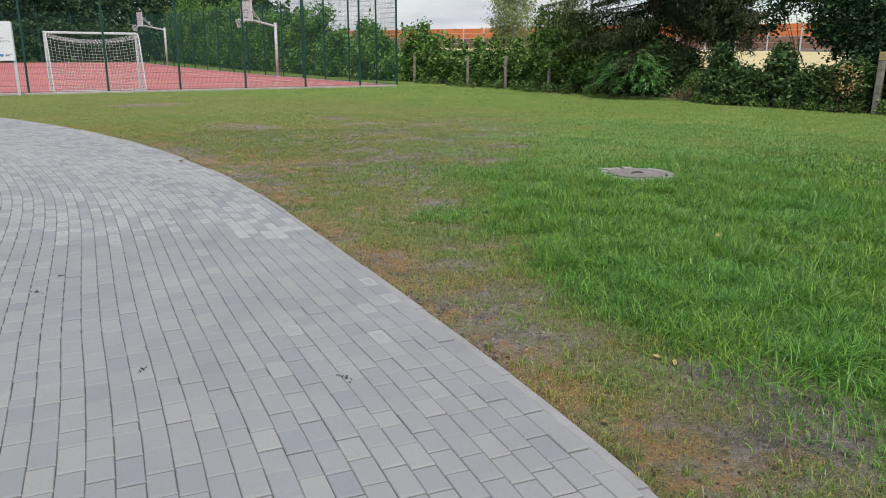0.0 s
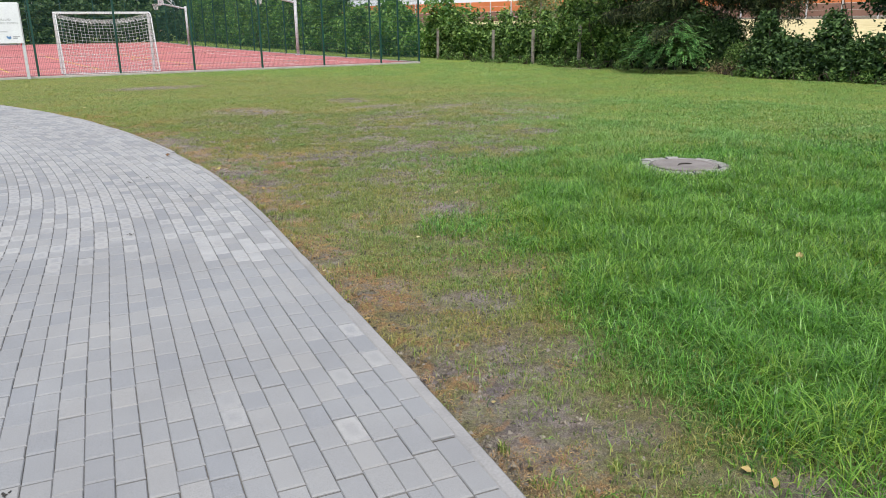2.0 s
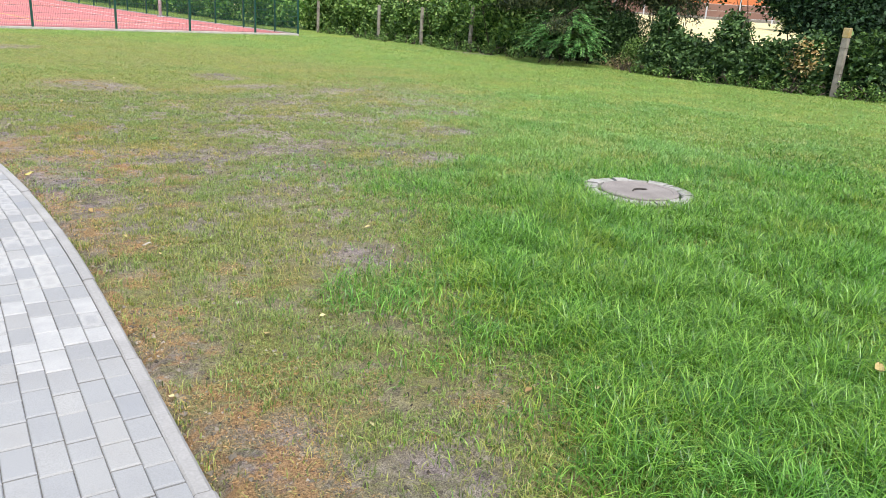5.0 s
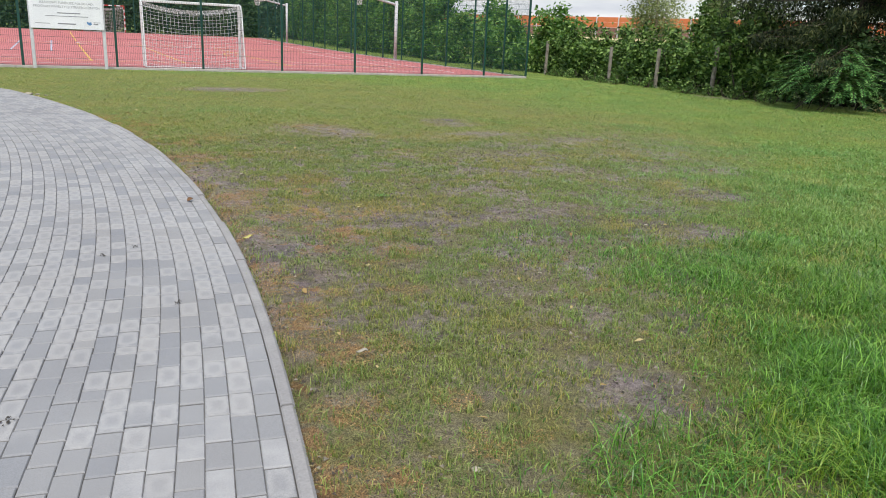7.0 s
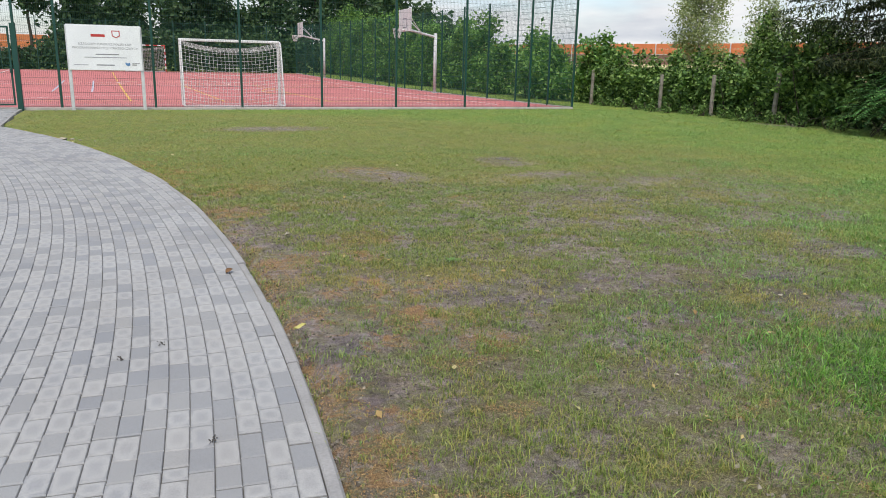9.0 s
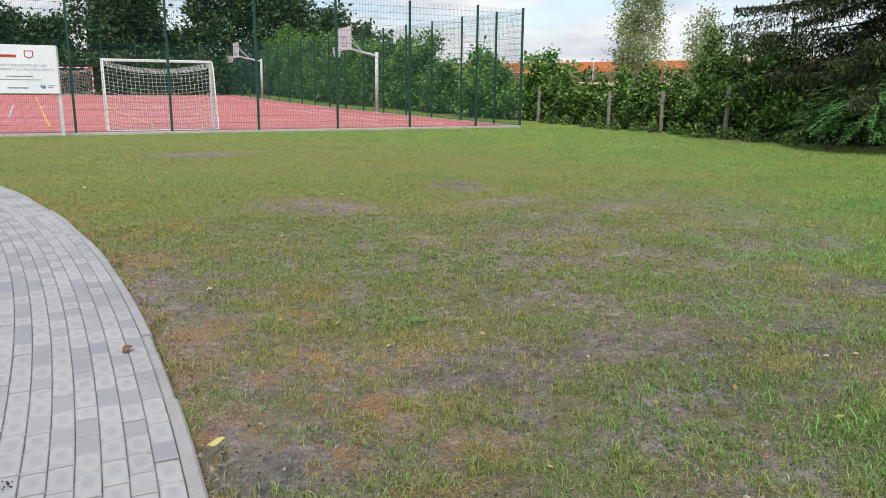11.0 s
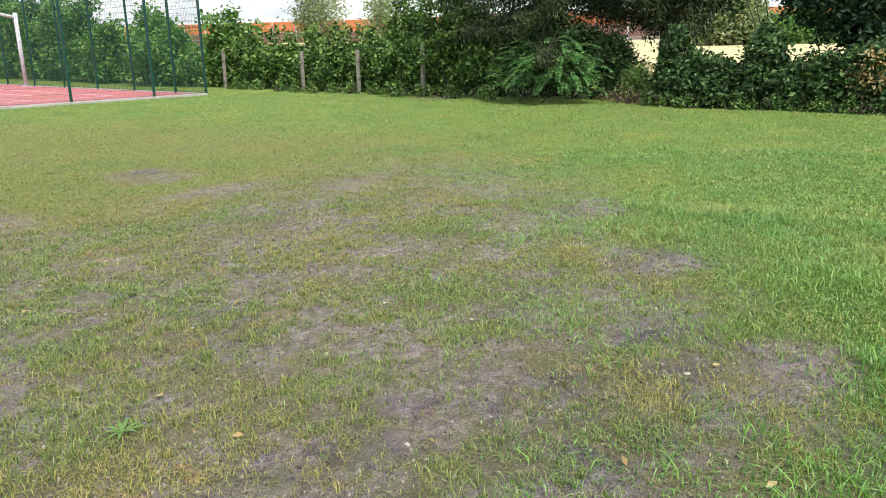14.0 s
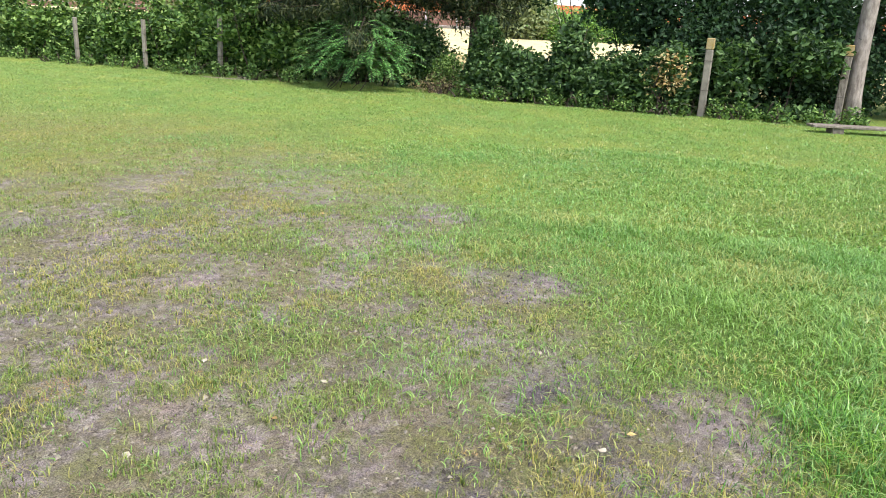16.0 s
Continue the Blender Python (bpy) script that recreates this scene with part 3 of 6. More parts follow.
def build_ground():
    xs, ys = axis_steps(-18, 6, 0.14, 500), axis_steps(-30, 2, 0.14, 500)
    x, y = np.meshgrid(xs, ys, indexing="ij")
    z = land(x, y)
    rel = np.array([[noise.noise((a * 0.35, c * 0.35, 0.0)) for c in ys[26:-26]] for a in xs[26:-26]])
    core = np.zeros_like(z)
    core[26:-26, 26:-26] = rel
    off = off_path(x, y)
    calm = np.clip(off / 1.5, 0, 1) * np.clip((-0.8 - y) / 2, 0, 1)
    z = z + core * 0.035 * calm - np.where((off < 0.02) | on_spur(x, y), 0.11, 0.025) * (np.hypot(x + 10, y + 15) < 60) * (y < -0.3) - 0.06 * (y > -0.3) * (y < 46) * (x < 0.6) * (x > -30)
    v = np.stack([x, y, z], -1).reshape(-1, 3)
    nx, ny = len(xs), len(ys)
    i, j = np.meshgrid(np.arange(nx - 1), np.arange(ny - 1), indexing="ij")
    q = np.stack([i * ny + j, (i + 1) * ny + j, (i + 1) * ny + j + 1, i * ny + j + 1], -1).reshape(-1, 4)
    me = mesh_np("ground", v, [q], M_GROUND, True)
    lush = lushness(x, y) * (1 - 0.9 * bareness(x, y))
    lush = np.maximum(lush, 0.42 * np.clip((y + 18) / 4, 0, 1) * (1 - 0.9 * bareness(x, y)))
    lush = np.where((x > 2.2) | (y > 0) | (off < -5.3), 0.8, lush)
    for key, val in (("lush", lush), ("litter", litter_cover(x, y)), ("moist", moisture(x, y)), ("thatch", np.maximum(np.clip((y + 17) / 3, 0, 1), 0.6 * np.clip((-21.5 - y) / 1.5, 0, 1)) * (1 - bareness(x, y))), ("turf", np.clip((np.hypot((x + 12.3) / 1.9, y + 25.3) - 3.6) / 2.5, 0, 1)), ("field", np.clip((x - 9) / 3, 0, 1))):
        me.attributes.new(key, "FLOAT", "POINT").data.foreach_set("value", val.ravel().astype(np.float32))
    return thing("ground", "uneven lawn soil with bare and dry patches", "ground", kind="structure", data=me)


ground = build_ground()


def soil_z(x, y):
    """Height of the lawn's soil surface."""
    off = off_path(x, y)
    calm = np.clip(off / 1.5, 0, 1) * np.clip((-0.8 - y) / 2, 0, 1)
    rel = np.array([noise.noise((a * 0.35, c * 0.35, 0.0)) for a, c in zip(np.ravel(x), np.ravel(y))]).reshape(np.shape(x))
    return land(x, y) + rel * 0.035 * calm - 0.025


# ---------- court ----------


def court_strip(b, x0, y0, x1, y1, w, z):
    """A painted line between two points of the court."""
    a, c = np.array([x0, y0]), np.array([x1, y1])
    d = (c - a) / np.linalg.norm(c - a)
    s = np.array([-d[1], d[0]]) * w / 2
    k = max(2, int(np.linalg.norm(c - a) / 1.5) + 1)
    p = [a + (c - a) * t for t in np.linspace(0, 1, k)]
    v = [court_xyz(*(q + s), z) for q in p] + [court_xyz(*(q - s), z) for q in p]
    b.add(v, [(i, i + k, i + k + 1, i + 1) for i in range(k - 1)])


def court_arc(b, cx, cy, r, a0, a1, w, z):
    for t0, t1 in zip(np.linspace(a0, a1, 15)[:-1], np.linspace(a0, a1, 15)[1:]):
        court_strip(b, cx + r * math.cos(t0), cy + r * math.sin(t0), cx + r * math.cos(t1), cy + r * math.sin(t1), w, z)


CX, CW, CL = -11.9, 11.95, 43.0


def build_court():
    n = 24
    ys = np.linspace(0.1, CL, n)
    v = [court_xyz(-2 * CW, y) for y in ys] + [court_xyz(0.02, y) for y in ys]
    me = mesh_np("sports_court", v, [[(i, i + n, i + n + 1, i + 1) for i in range(n - 1)]], M_COURT)
    ob = thing("sports_court", "brick-red rubber sports court with painted lines", "sports court", kind="structure", data=me)
    for lab, m, segs, arcs in (
        ("white line marking", M_LINE_W, [(-21.9, 2.2, -1.9, 2.2), (-21.9, 41, -1.9, 41), (-21.9, 2.2, -21.9, 41), (-1.9, 2.2, -1.9, 41), (-21.9, 21.6, -1.9, 21.6), (-20.5, 5.0, -3.2, 5.0), (-3.2, 5, -3.2, 19), (-20.5, 19, -3.2, 19), (-20.5, 5, -20.5, 19)],
         [(-10.4, 2.2, 6, 0, math.pi / 2), (-13.4, 2.2, 6, math.pi / 2, math.pi), (CX, 21.6, 3, 0, 2 * math.pi)]),
        ("yellow line marking", M_LINE_Y, [(-19.5, 4.0, -2.6, 4.0), (-19.5, 20.3, -2.6, 20.3), (-14.85, 4.0, -14.85, 20.3), (-11.75, 4.0, -11.75, 20.3), (-7.9, 4.0, -7.9, 20.3), (-19.5, 23.3, -2.6, 23.3), (-14.85, 23.3, -14.85, 40)], [(-2.6, 12, 6.2, math.pi / 2, 1.5 * math.pi)]),
        ("pale blue line marking", M_LINE_B, [(-16.1, 11.0, -16.1, 24.0), (-17.6, 11.0, -17.6, 24.0)], []),
    ):
        b = Builder()
        for s in segs:
            court_strip(b, *s, 0.08, 0.004 if m is M_LINE_W else 0.008)
        for a in arcs:
            court_arc(b, *a, 0.08, 0.004 if m is M_LINE_W else 0.008)
        part("line_marking", b, m, ob, lab)
    # concrete edging
    for k in range(24):
        b = Builder()
        b.box((-24.0 + k + 0.004, -0.09, -0.15), (-23.0 + k - 0.004, 0.09, 0.035), 0.008)
        part("edging_slab", b, M_KERB, ob)
    for k in range(43):
        b = Builder()
        b.box((-0.02, k + 0.1, -0.15), (0.10, k + 1.095, 0.035), 0.008)
        m = Matrix(((1, -SKEW, 0, 0), (0, 1, 0, 0), (0, 0, 1, float(land(0, k + 0.5))), (0, 0, 0, 1)))
        me = b.mesh("edging_slab", M_KERB)
        me.transform(m)
        part("edging_slab", me, None, ob)
    return ob


build_court()

# ---------- mesh fence round the court ----------


def wire_panel(w, h):
    """Welded double-wire panel in its own plane: upright wires 5 cm apart, flat wires 20 cm apart."""
    b = Builder()
    for x in np.arange(0.03, w, 0.05):
        b.tube([(x, 0, 0), (x, 0, h)], 0.0026, 3, False)
    for z in np.arange(0.02, h + 0.01, 0.2):
        for s in (-0.006, 0.006):
            b.tube([(0, s, z), (w, s, z)], 0.0038, 3, False)
    return b


GATE_L, GATE_R = -19.85, -17.82


def build_fence():
    ob = thing("mesh_fence", "tall dark green welded-mesh fence around the court", "fence")
    posts = [(-1.8, 0), (0, 0)] + [(-4.3 - 2.5 * k, 0) for k in range(6)] + [(GATE_R, 0), (GATE_L, 0), (-21.8, 0), (-2 * CW, 0)]
    posts += [(0, 1.7 + 2.54 * k) for k in range(16)] + [(0, CL), (-2 * CW, CL)]
    posts += [(-2 * CW, 2.5 * k + 2.5) for k in range(16)] + [(-2.5 * k - 2.5, CL) for k in range(9)]
    pb = Builder()
    pb.box((-0.034, -0.028, -0.1), (0.034, 0.028, 4.04), 0.004)
    pb.box((-0.038, -0.032, 4.035), (0.038, 0.032, 4.055), 0.004)
    pb.tube([(0, 0, 4.0), (0, -0.10, 4.06)], 0.012, 5)
    pme = pb.mesh("post", M_GREEN)
    for x, y in posts:
        part("post", pme, None, ob, m=Matrix.Translation(court_xyz(x, y)))
    panels = {}

    def panel(x0, y0, x1, y1):
        a, c = Vector(court_xyz(x0, y0)), Vector(court_xyz(x1, y1))
        d = c - a
        w = round(math.hypot(d.x, d.y), 2)
        for z0 in (2.34,) if (x0, y0) == (GATE_L, 0) else (0.04, 2.04):
            if w not in panels:
                panels[w] = wire_panel(w, 1.68 if z0 > 2.1 else 1.98).mesh("mesh_panel", M_GREEN)
            part("mesh_panel", panels[w], None, ob, m=Matrix.Translation(a + Vector((0, 0, z0))) @ Matrix.Rotation(math.atan2(d.y, d.x), 4, "Z"))

    row = sorted(x for x, y in posts if y == 0)
    for a, c in zip(row[:-1], row[1:]):
        panel(a, 0, c, 0)
    for xx in (0, -2 * CW):
        col = sorted(y for x, y in posts if x == xx)
        for a, c in zip(col[:-1], col[1:]):
            panel(xx, a, xx, c)
    row = sorted(x for x, y in posts if y == CL)
    for a, c in zip(row[:-1], row[1:]):
        panel(a, CL, c, CL)


build_fence()


def build_gate():
    ob = thing("metal_gate", "closed dark green mesh gate between two thick posts", "gate", Matrix.Translation((0, -0.11, 0)))
    for x in (GATE_R, GATE_L):
        b = Builder()
        b.box((x - 0.07, -0.07, -0.1), (x + 0.07, 0.07, 2.3), 0.008)
        part("gate_post", b, M_GREEN, ob)
    lo, hi = GATE_L + 0.11, GATE_R - 0.11
    for name, p, q in (("bottom_rail", (lo, 0.10), (hi, 0.15)), ("top_rail", (lo, 2.17), (hi, 2.22)), ("stile", (lo, 0.15), (lo + 0.05, 2.17)), ("stile", (hi - 0.05, 0.15), (hi, 2.17))):
        b = Builder()
        b.box((p[0], -0.022, p[1]), (q[0], 0.022, q[1]), 0.004)
        part(name, b, M_GREEN, ob)
    part("mesh_panel", wire_panel(hi - lo - 0.1, 2.0).mesh("mesh_panel", M_GREEN), None, ob, m=Matrix.Translation((lo + 0.05, 0, 0.16)))
    b = Builder()
    b.box((hi - 0.06, -0.05, 0.98), (hi + 0.01, 0.05, 1.18), 0.006)
    b.tube([(hi - 0.03, -0.05, 1.1), (hi - 0.03, -0.09, 1.1), (hi - 0.14, -0.09, 1.1)], 0.01, 6)
    part("lock_box", b, M_GREEN, ob)


build_gate()

# ---------- goals and hoops ----------


def net_mesh(b, corners, nu, nv, sag=0.0):
    """Cords across a four-cornered patch (c00, c10, c11, c01), hanging inwards by sag."""
    c00, c10, c11, c01 = [np.array(c, float) for c in corners]

    def at(u, v):
        return c00 * (1 - u) * (1 - v) + c10 * u * (1 - v) + c11 * u * v + c01 * (1 - u) * v - np.array([0, 0, sag]) * 4 * u * (1 - u)

    for u in np.linspace(0, 1, nu + 1):
        b.tube([at(u, v) for v in np.linspace(0, 1, 7)], 0.0052, 3, False)
    for v in np.linspace(0, 1, nv + 1):
        b.tube([at(u, v) for u in np.linspace(0, 1, 9)], 0.0052, 3, False)


def build_goal(label, m, striped):
    """Handball goal, mouth along x at y = 0 and net reaching to -y."""
    ob = thing("goal", label, "goal", m, "handball goals")
    W, H, t = 1.58, 2.08, 0.04

    def bar(name, a, c, axis_len, k):
        a, c = np.array(a, float), np.array(c, float)
        for i in range(k):
            p, q = a + (c - a) * i / k, a + (c - a) * (i + 1) / k
            b = Builder()
            b.box(np.minimum(p, q) - [t if axis_len != 0 else 0, t, t if axis_len != 2 else 0], np.maximum(p, q) + [t if axis_len != 0 else 0, t, t if axis_len != 2 else 0], 0.012)
            part(name, b, M_RED if striped and i % 2 == 0 else M_WHITE, ob)

    bar("upright", (-W + t, 0, 0), (-W + t, 0, H - 2 * t), 2, 9 if striped else 1)
    bar("upright", (W - t, 0, 0), (W - t, 0, H - 2 * t), 2, 9 if striped else 1)
    bar("crossbar", (-W, 0, H - t), (W, 0, H - t), 0, 11 if striped else 1)
    for s in (-1, 1):
        b = Builder()
        b.tube([(s * (W - t), 0, H - 0.04), (s * (W - t), -0.35, H - 0.05), (s * (W - t), -0.52, H - 0.22), (s * (W - t), -0.98, 0.06), (s * (W - t), -1.0, 0.02)], 0.022, 8)
        part("stanchion", b, M_WHITE, ob, smooth=True)
        b = Builder()
        b.tube([(s * (W - t), 0, 0.03), (s * (W - t), -1.0, 0.03)], 0.02, 8)
        part("ground_bar", b, M_WHITE, ob, smooth=True)
    b = Builder()
    b.tube([(-W + t, -1.0, 0.03), (W - t, -1.0, 0.03)], 0.02, 8)
    part("ground_bar", b, M_WHITE, ob, smooth=True)
    b = Builder()
    w = W - t
    net_mesh(b, [(-w, -0.02, H - 0.06), (w, -0.02, H - 0.06), (w, -0.5, H - 0.2), (-w, -0.5, H - 0.2)], 26, 5, 0.22)
    net_mesh(b, [(-w, -0.5, H - 0.2), (w, -0.5, H - 0.2), (w, -0.98, 0.05), (-w, -0.98, 0.05)], 26, 17, 0.16)
    for s in (-w, w):
        net_mesh(b, [(s, -0.02, H - 0.06), (s, -0.5, H - 0.2), (s, -0.98, 0.05), (s, -0.02, 0.05)], 6, 17)
    part("net", b, M_NET, ob, "white knotted goal net")
    return ob


build_goal("white metal handball goal with a sagging net", Matrix.Translation((CX, 1.7, 0.0)), False)
build_goal("red-and-white striped handball goal at the far end", Matrix.Translation((-13.9, 41.3, float(land(0, 41.3)))) @ Matrix.Rotation(math.pi, 4, "Z"), True)


def build_hoop(x, y, bx):
    """Basketball stand: post, sloping arm towards -x, board facing -x, rim and net."""
    ob = thing("basketball_hoop", "grey steel basketball stand with a white board", "basketball hoop", Matrix.Translation((x, y, float(land(-10, y)))), "basketball hoops")
    L = x - bx
    b = Builder()
    b.tube([(0, 0, 0), (0, 0, 2.92)], 0.085, 12)
    b.box((-0.15, -0.15, 0), (0.15, 0.15, 0.02), 0.004)
    part("post", b, M_STEEL, ob, smooth=True)
    b = Builder()
    b.tube([(0.08, 0, 2.72), (-L + 0.12, 0, 3.06)], 0.06, 8)
    part("arm", b, M_STEEL, ob)
    for s in (-0.35, 0.35):
        b = Builder()
        b.tube([(-L * 0.45, 0, 2.9), (-L + 0.06, s, 3.75)], 0.022, 6)
        part("brace", b, M_STEEL, ob)
    b = Builder()
    b.box((-L, -0.9, 2.95), (-L + 0.03, 0.9, 4.0), 0.006)
    bd = part("backboard", b, M_WHITE, ob, "white rectangular backboard")
    b = Builder()
    for y0, y1, z0, z1 in ((-0.3, 0.3, 3.52, 3.57), (-0.3, 0.3, 3.12, 3.17), (-0.3, -0.25, 3.17, 3.52), (0.25, 0.3, 3.17, 3.52)):
        b.box((-L - 0.004, y0, z0), (-L - 0.001, y1, z1))
    part("target_square", b, M_PRINT, bd)
    b = Builder()
    a = np.linspace(0, 2 * np.pi, 25)
    b.tube(np.stack([-L - 0.38 + 0.225 * np.cos(a), 0.225 * np.sin(a), np.full(25, 3.05)], 1), 0.012, 6, False)
    b.box((-L - 0.17, -0.06, 3.0), (-L, 0.06, 3.06))
    part("rim", b, M_WHITE, ob, smooth=True)
    b = Builder()
    for k in range(12):
        for s in (1, -1):
            t = np.linspace(0, 1, 5)
            an = k * np.pi / 6 + s * t * 0.8
            r = 0.225 - 0.1 * t
            b.tube(np.stack([-L - 0.38 + r * np.cos(an), r * np.sin(an), 3.04 - 0.42 * t], 1), 0.006, 3, False)
    part("net", b, M_NET, ob)


build_hoop(-0.72, 12.0, -2.35)
build_hoop(-1.30, 33.5, -3.1)

# ---------- information board ----------


def text_mesh(text, size, name):
    cu = bpy.data.curves.new(name, "FONT")
    cu.body, cu.size, cu.align_x, cu.align_y = text, size, "CENTER", "CENTER"
    cu.resolution_u = 2
    tmp = bpy.data.objects.new(name, cu)
    scene.collection.objects.link(tmp)
    bpy.context.view_layer.update()
    me = bpy.data.meshes.new_from_object(tmp.evaluated_get(bpy.context.evaluated_depsgraph_get()))
    bpy.data.objects.remove(tmp)
    bpy.data.curves.remove(cu)
    me.materials.clear()
    return me


def build_sign():
    ob = thing("information_board", "white information board on two grey posts, by the fence", "sign", pose(-15.55, -0.36, 0, 0, 0, 0.5))
    for x in (-0.94, 0.94):
        b = Builder()
        b.box((x - 0.045, 0.02, -0.05), (x + 0.045, 0.09, 2.3), 0.008)
        part("post", b, M_STEEL, ob)
    b = Builder()
    b.box((-0.95, -0.015, 1.09), (0.95, 0.015, 2.32), 0.006)
    bd = part("board", b, M_SIGN, ob)

    def flat(name, x0, x1, z0, z1, m, label=""):
        k = Builder()
        k.box((x0, -0.019, z0), (x1, -0.0165, z1))
        return part(name, k, m, bd, label)

    flat("flag", -0.34, 0.02, 2.07, 2.115, M_SIGN, "white half of a printed flag")
    flat("flag", -0.34, 0.02, 2.0, 2.07, M_RED, "red half of a printed flag")
    # coat of arms as a plain red-edged shield
    k = Builder()
    k.add([(0.20, -0.019, 2.18), (0.20, -0.019, 2.03), (0.305, -0.019, 1.975), (0.41, -0.019, 2.03), (0.41, -0.019, 2.18)], [], [(0, 1, 2), (0, 2, 3), (0, 3, 4)])
    part("shield", k, M_RED, bd, "red outline of a printed shield")
    k = Builder()
    k.add([(0.225, -0.022, 2.155), (0.225, -0.022, 2.045), (0.305, -0.022, 2.0), (0.385, -0.022, 2.045), (0.385, -0.022, 2.155)], [], [(0, 1, 2), (0, 2, 3), (0, 3, 4)])
    part("shield", k, M_SIGN, bd)
    for s, z, h in (("RZĄDOWY FUNDUSZ POLSKI ŁAD:", 1.80, 0.088), ("PROGRAM INWESTYCJI STRATEGICZNYCH", 1.695, 0.088)):
        me = text_mesh(s, h, "lettering")
        me.materials.append(M_PRINT)
        part("lettering", me, None, bd, m=Matrix.Translation((0.02, -0.0175, z)) @ Matrix.Rotation(math.pi / 2, 4, "X"))
    for x0, x1, z0, z1 in ((-0.25, 0.35, 1.515, 1.54), (-0.55, 0.55, 1.435, 1.45), (-0.82, -0.45, 1.225, 1.24), (-0.25, 0.22, 1.22, 1.25), (0.68, 0.88, 1.29, 1.305), (0.68, 0.8, 1.235, 1.265)):
        flat("print_bar", x0, x1, z0, z1, M_PRINT)
    k = Builder()
    k.add([(0.50, -0.019, 1.32), (0.51, -0.019, 1.25), (0.58, -0.019, 1.21), (0.63, -0.019, 1.24), (0.62, -0.019, 1.31), (0.56, -0.019, 1.295)], [], [(0, 1, 2), (0, 2, 5), (2, 3, 5), (3, 4, 5)])
    part("print_patch", k, M_BLUE, bd, "small blue printed patch")


build_sign()

# ---------- road barrier and wheat beyond the hedge ----------
BAR_N = Vector((0.94, 0.342, 0))
BAR_T = Vector((-0.342, 0.94, 0))
BAR_O = Vector((-14, -22, 0)) + BAR_N * 101


def build_barrier(label, bays):
    ob = thing("noise_barrier", label, "noise barrier")
    bay = 4.0
    lows = Builder()
    lows.box((0.1, -0.06, 0.3), (bay - 0.1, 0.06, 1.05), 0.02)
    lows.box((0.1, -0.06, 1.07), (bay - 0.1, 0.06, 1.85), 0.02)
    low = lows.mesh("lower_panel", M_BROWN)
    upb = Builder()
    upb.box((0.1, -0.06, 1.88), (bay - 0.1, 0.06, 2.65), 0.02)
    upb.box((0.1, -0.06, 2.67), (bay - 0.1, 0.06, 3.42), 0.02)
    up = upb.mesh("upper_panel", M_ORANGE)
    pb = Builder()
    pb.box((-0.08, -0.1, -0.6), (0.08, 0.1, 3.3), 0.01)
    pm = pb.mesh("post", M_STEEL)
    bb = Builder()
    bb.box((0.1, -0.1, -0.6), (bay - 0.1, 0.1, 0.28), 0.02)
    bm_ = bb.mesh("plinth", M_CONC)
    for m in bays:
        for nm, me in (("lower_panel", low), ("upper_panel", up), ("post", pm), ("plinth", bm_)):
            part(nm, me, None, ob, m=m)


BAR_ROT = Matrix.Rotation(math.atan2(BAR_T.y, BAR_T.x), 4, "Z")
build_barrier("long orange and brown road noise barrier beyond the field", [Matrix.Translation((BAR_O.x - 0.342 * 4 * k, BAR_O.y + 0.94 * 4 * k, 1.75)) @ BAR_ROT for k in range(-18, 46)])
build_barrier("distant stretch of orange road noise barrier behind the court", [Matrix.Translation((-20 - 4 * k, 80, 0.46)) for k in range(12)])


def build_wheat():
    rng = np.random.default_rng(5)
    n, k = 80, 50
    yy, f = np.meshgrid(np.linspace(-70, 70, n), np.linspace(0, 1, k), indexing="ij")
    x1 = -14 + (93 - (yy + 22) * 0.342) / 0.94
    x = 11.5 + (x1 - 11.5) * f ** 1.3
    z = land(x, yy) + 0.62 + rng.normal(0, 0.02, x.shape)
    z[:, 0] -= 0.6
    v = np.stack([x, yy, z], -1).reshape(-1, 3)
    i, j = np.meshgrid(np.arange(n - 1), np.arange(k - 1), indexing="ij")
    q = np.stack([i * k + j, i * k + j + 1, (i + 1) * k + j + 1, (i + 1) * k + j], -1).reshape(-1, 4)
    thing("wheat_field", "pale ripe wheat field behind the hedge", "wheat", kind="stuff", data=mesh_np("wheat_field", v, [q[:, ::-1]], M_WHEAT))


build_wheat()

# ---------- trees, hedge and shrubs ----------


def limb(b, rng, a, c, r0, r1, k=5, wob=0.08):
    a, c = np.array(a, float), np.array(c, float)
    t = np.linspace(0, 1, k)[:, None]
    p = a + (c - a) * t + rng.normal(0, wob, (k, 3)) * np.sin(t * np.pi)
    b.tube(p, np.linspace(r0, r1, k), 7)


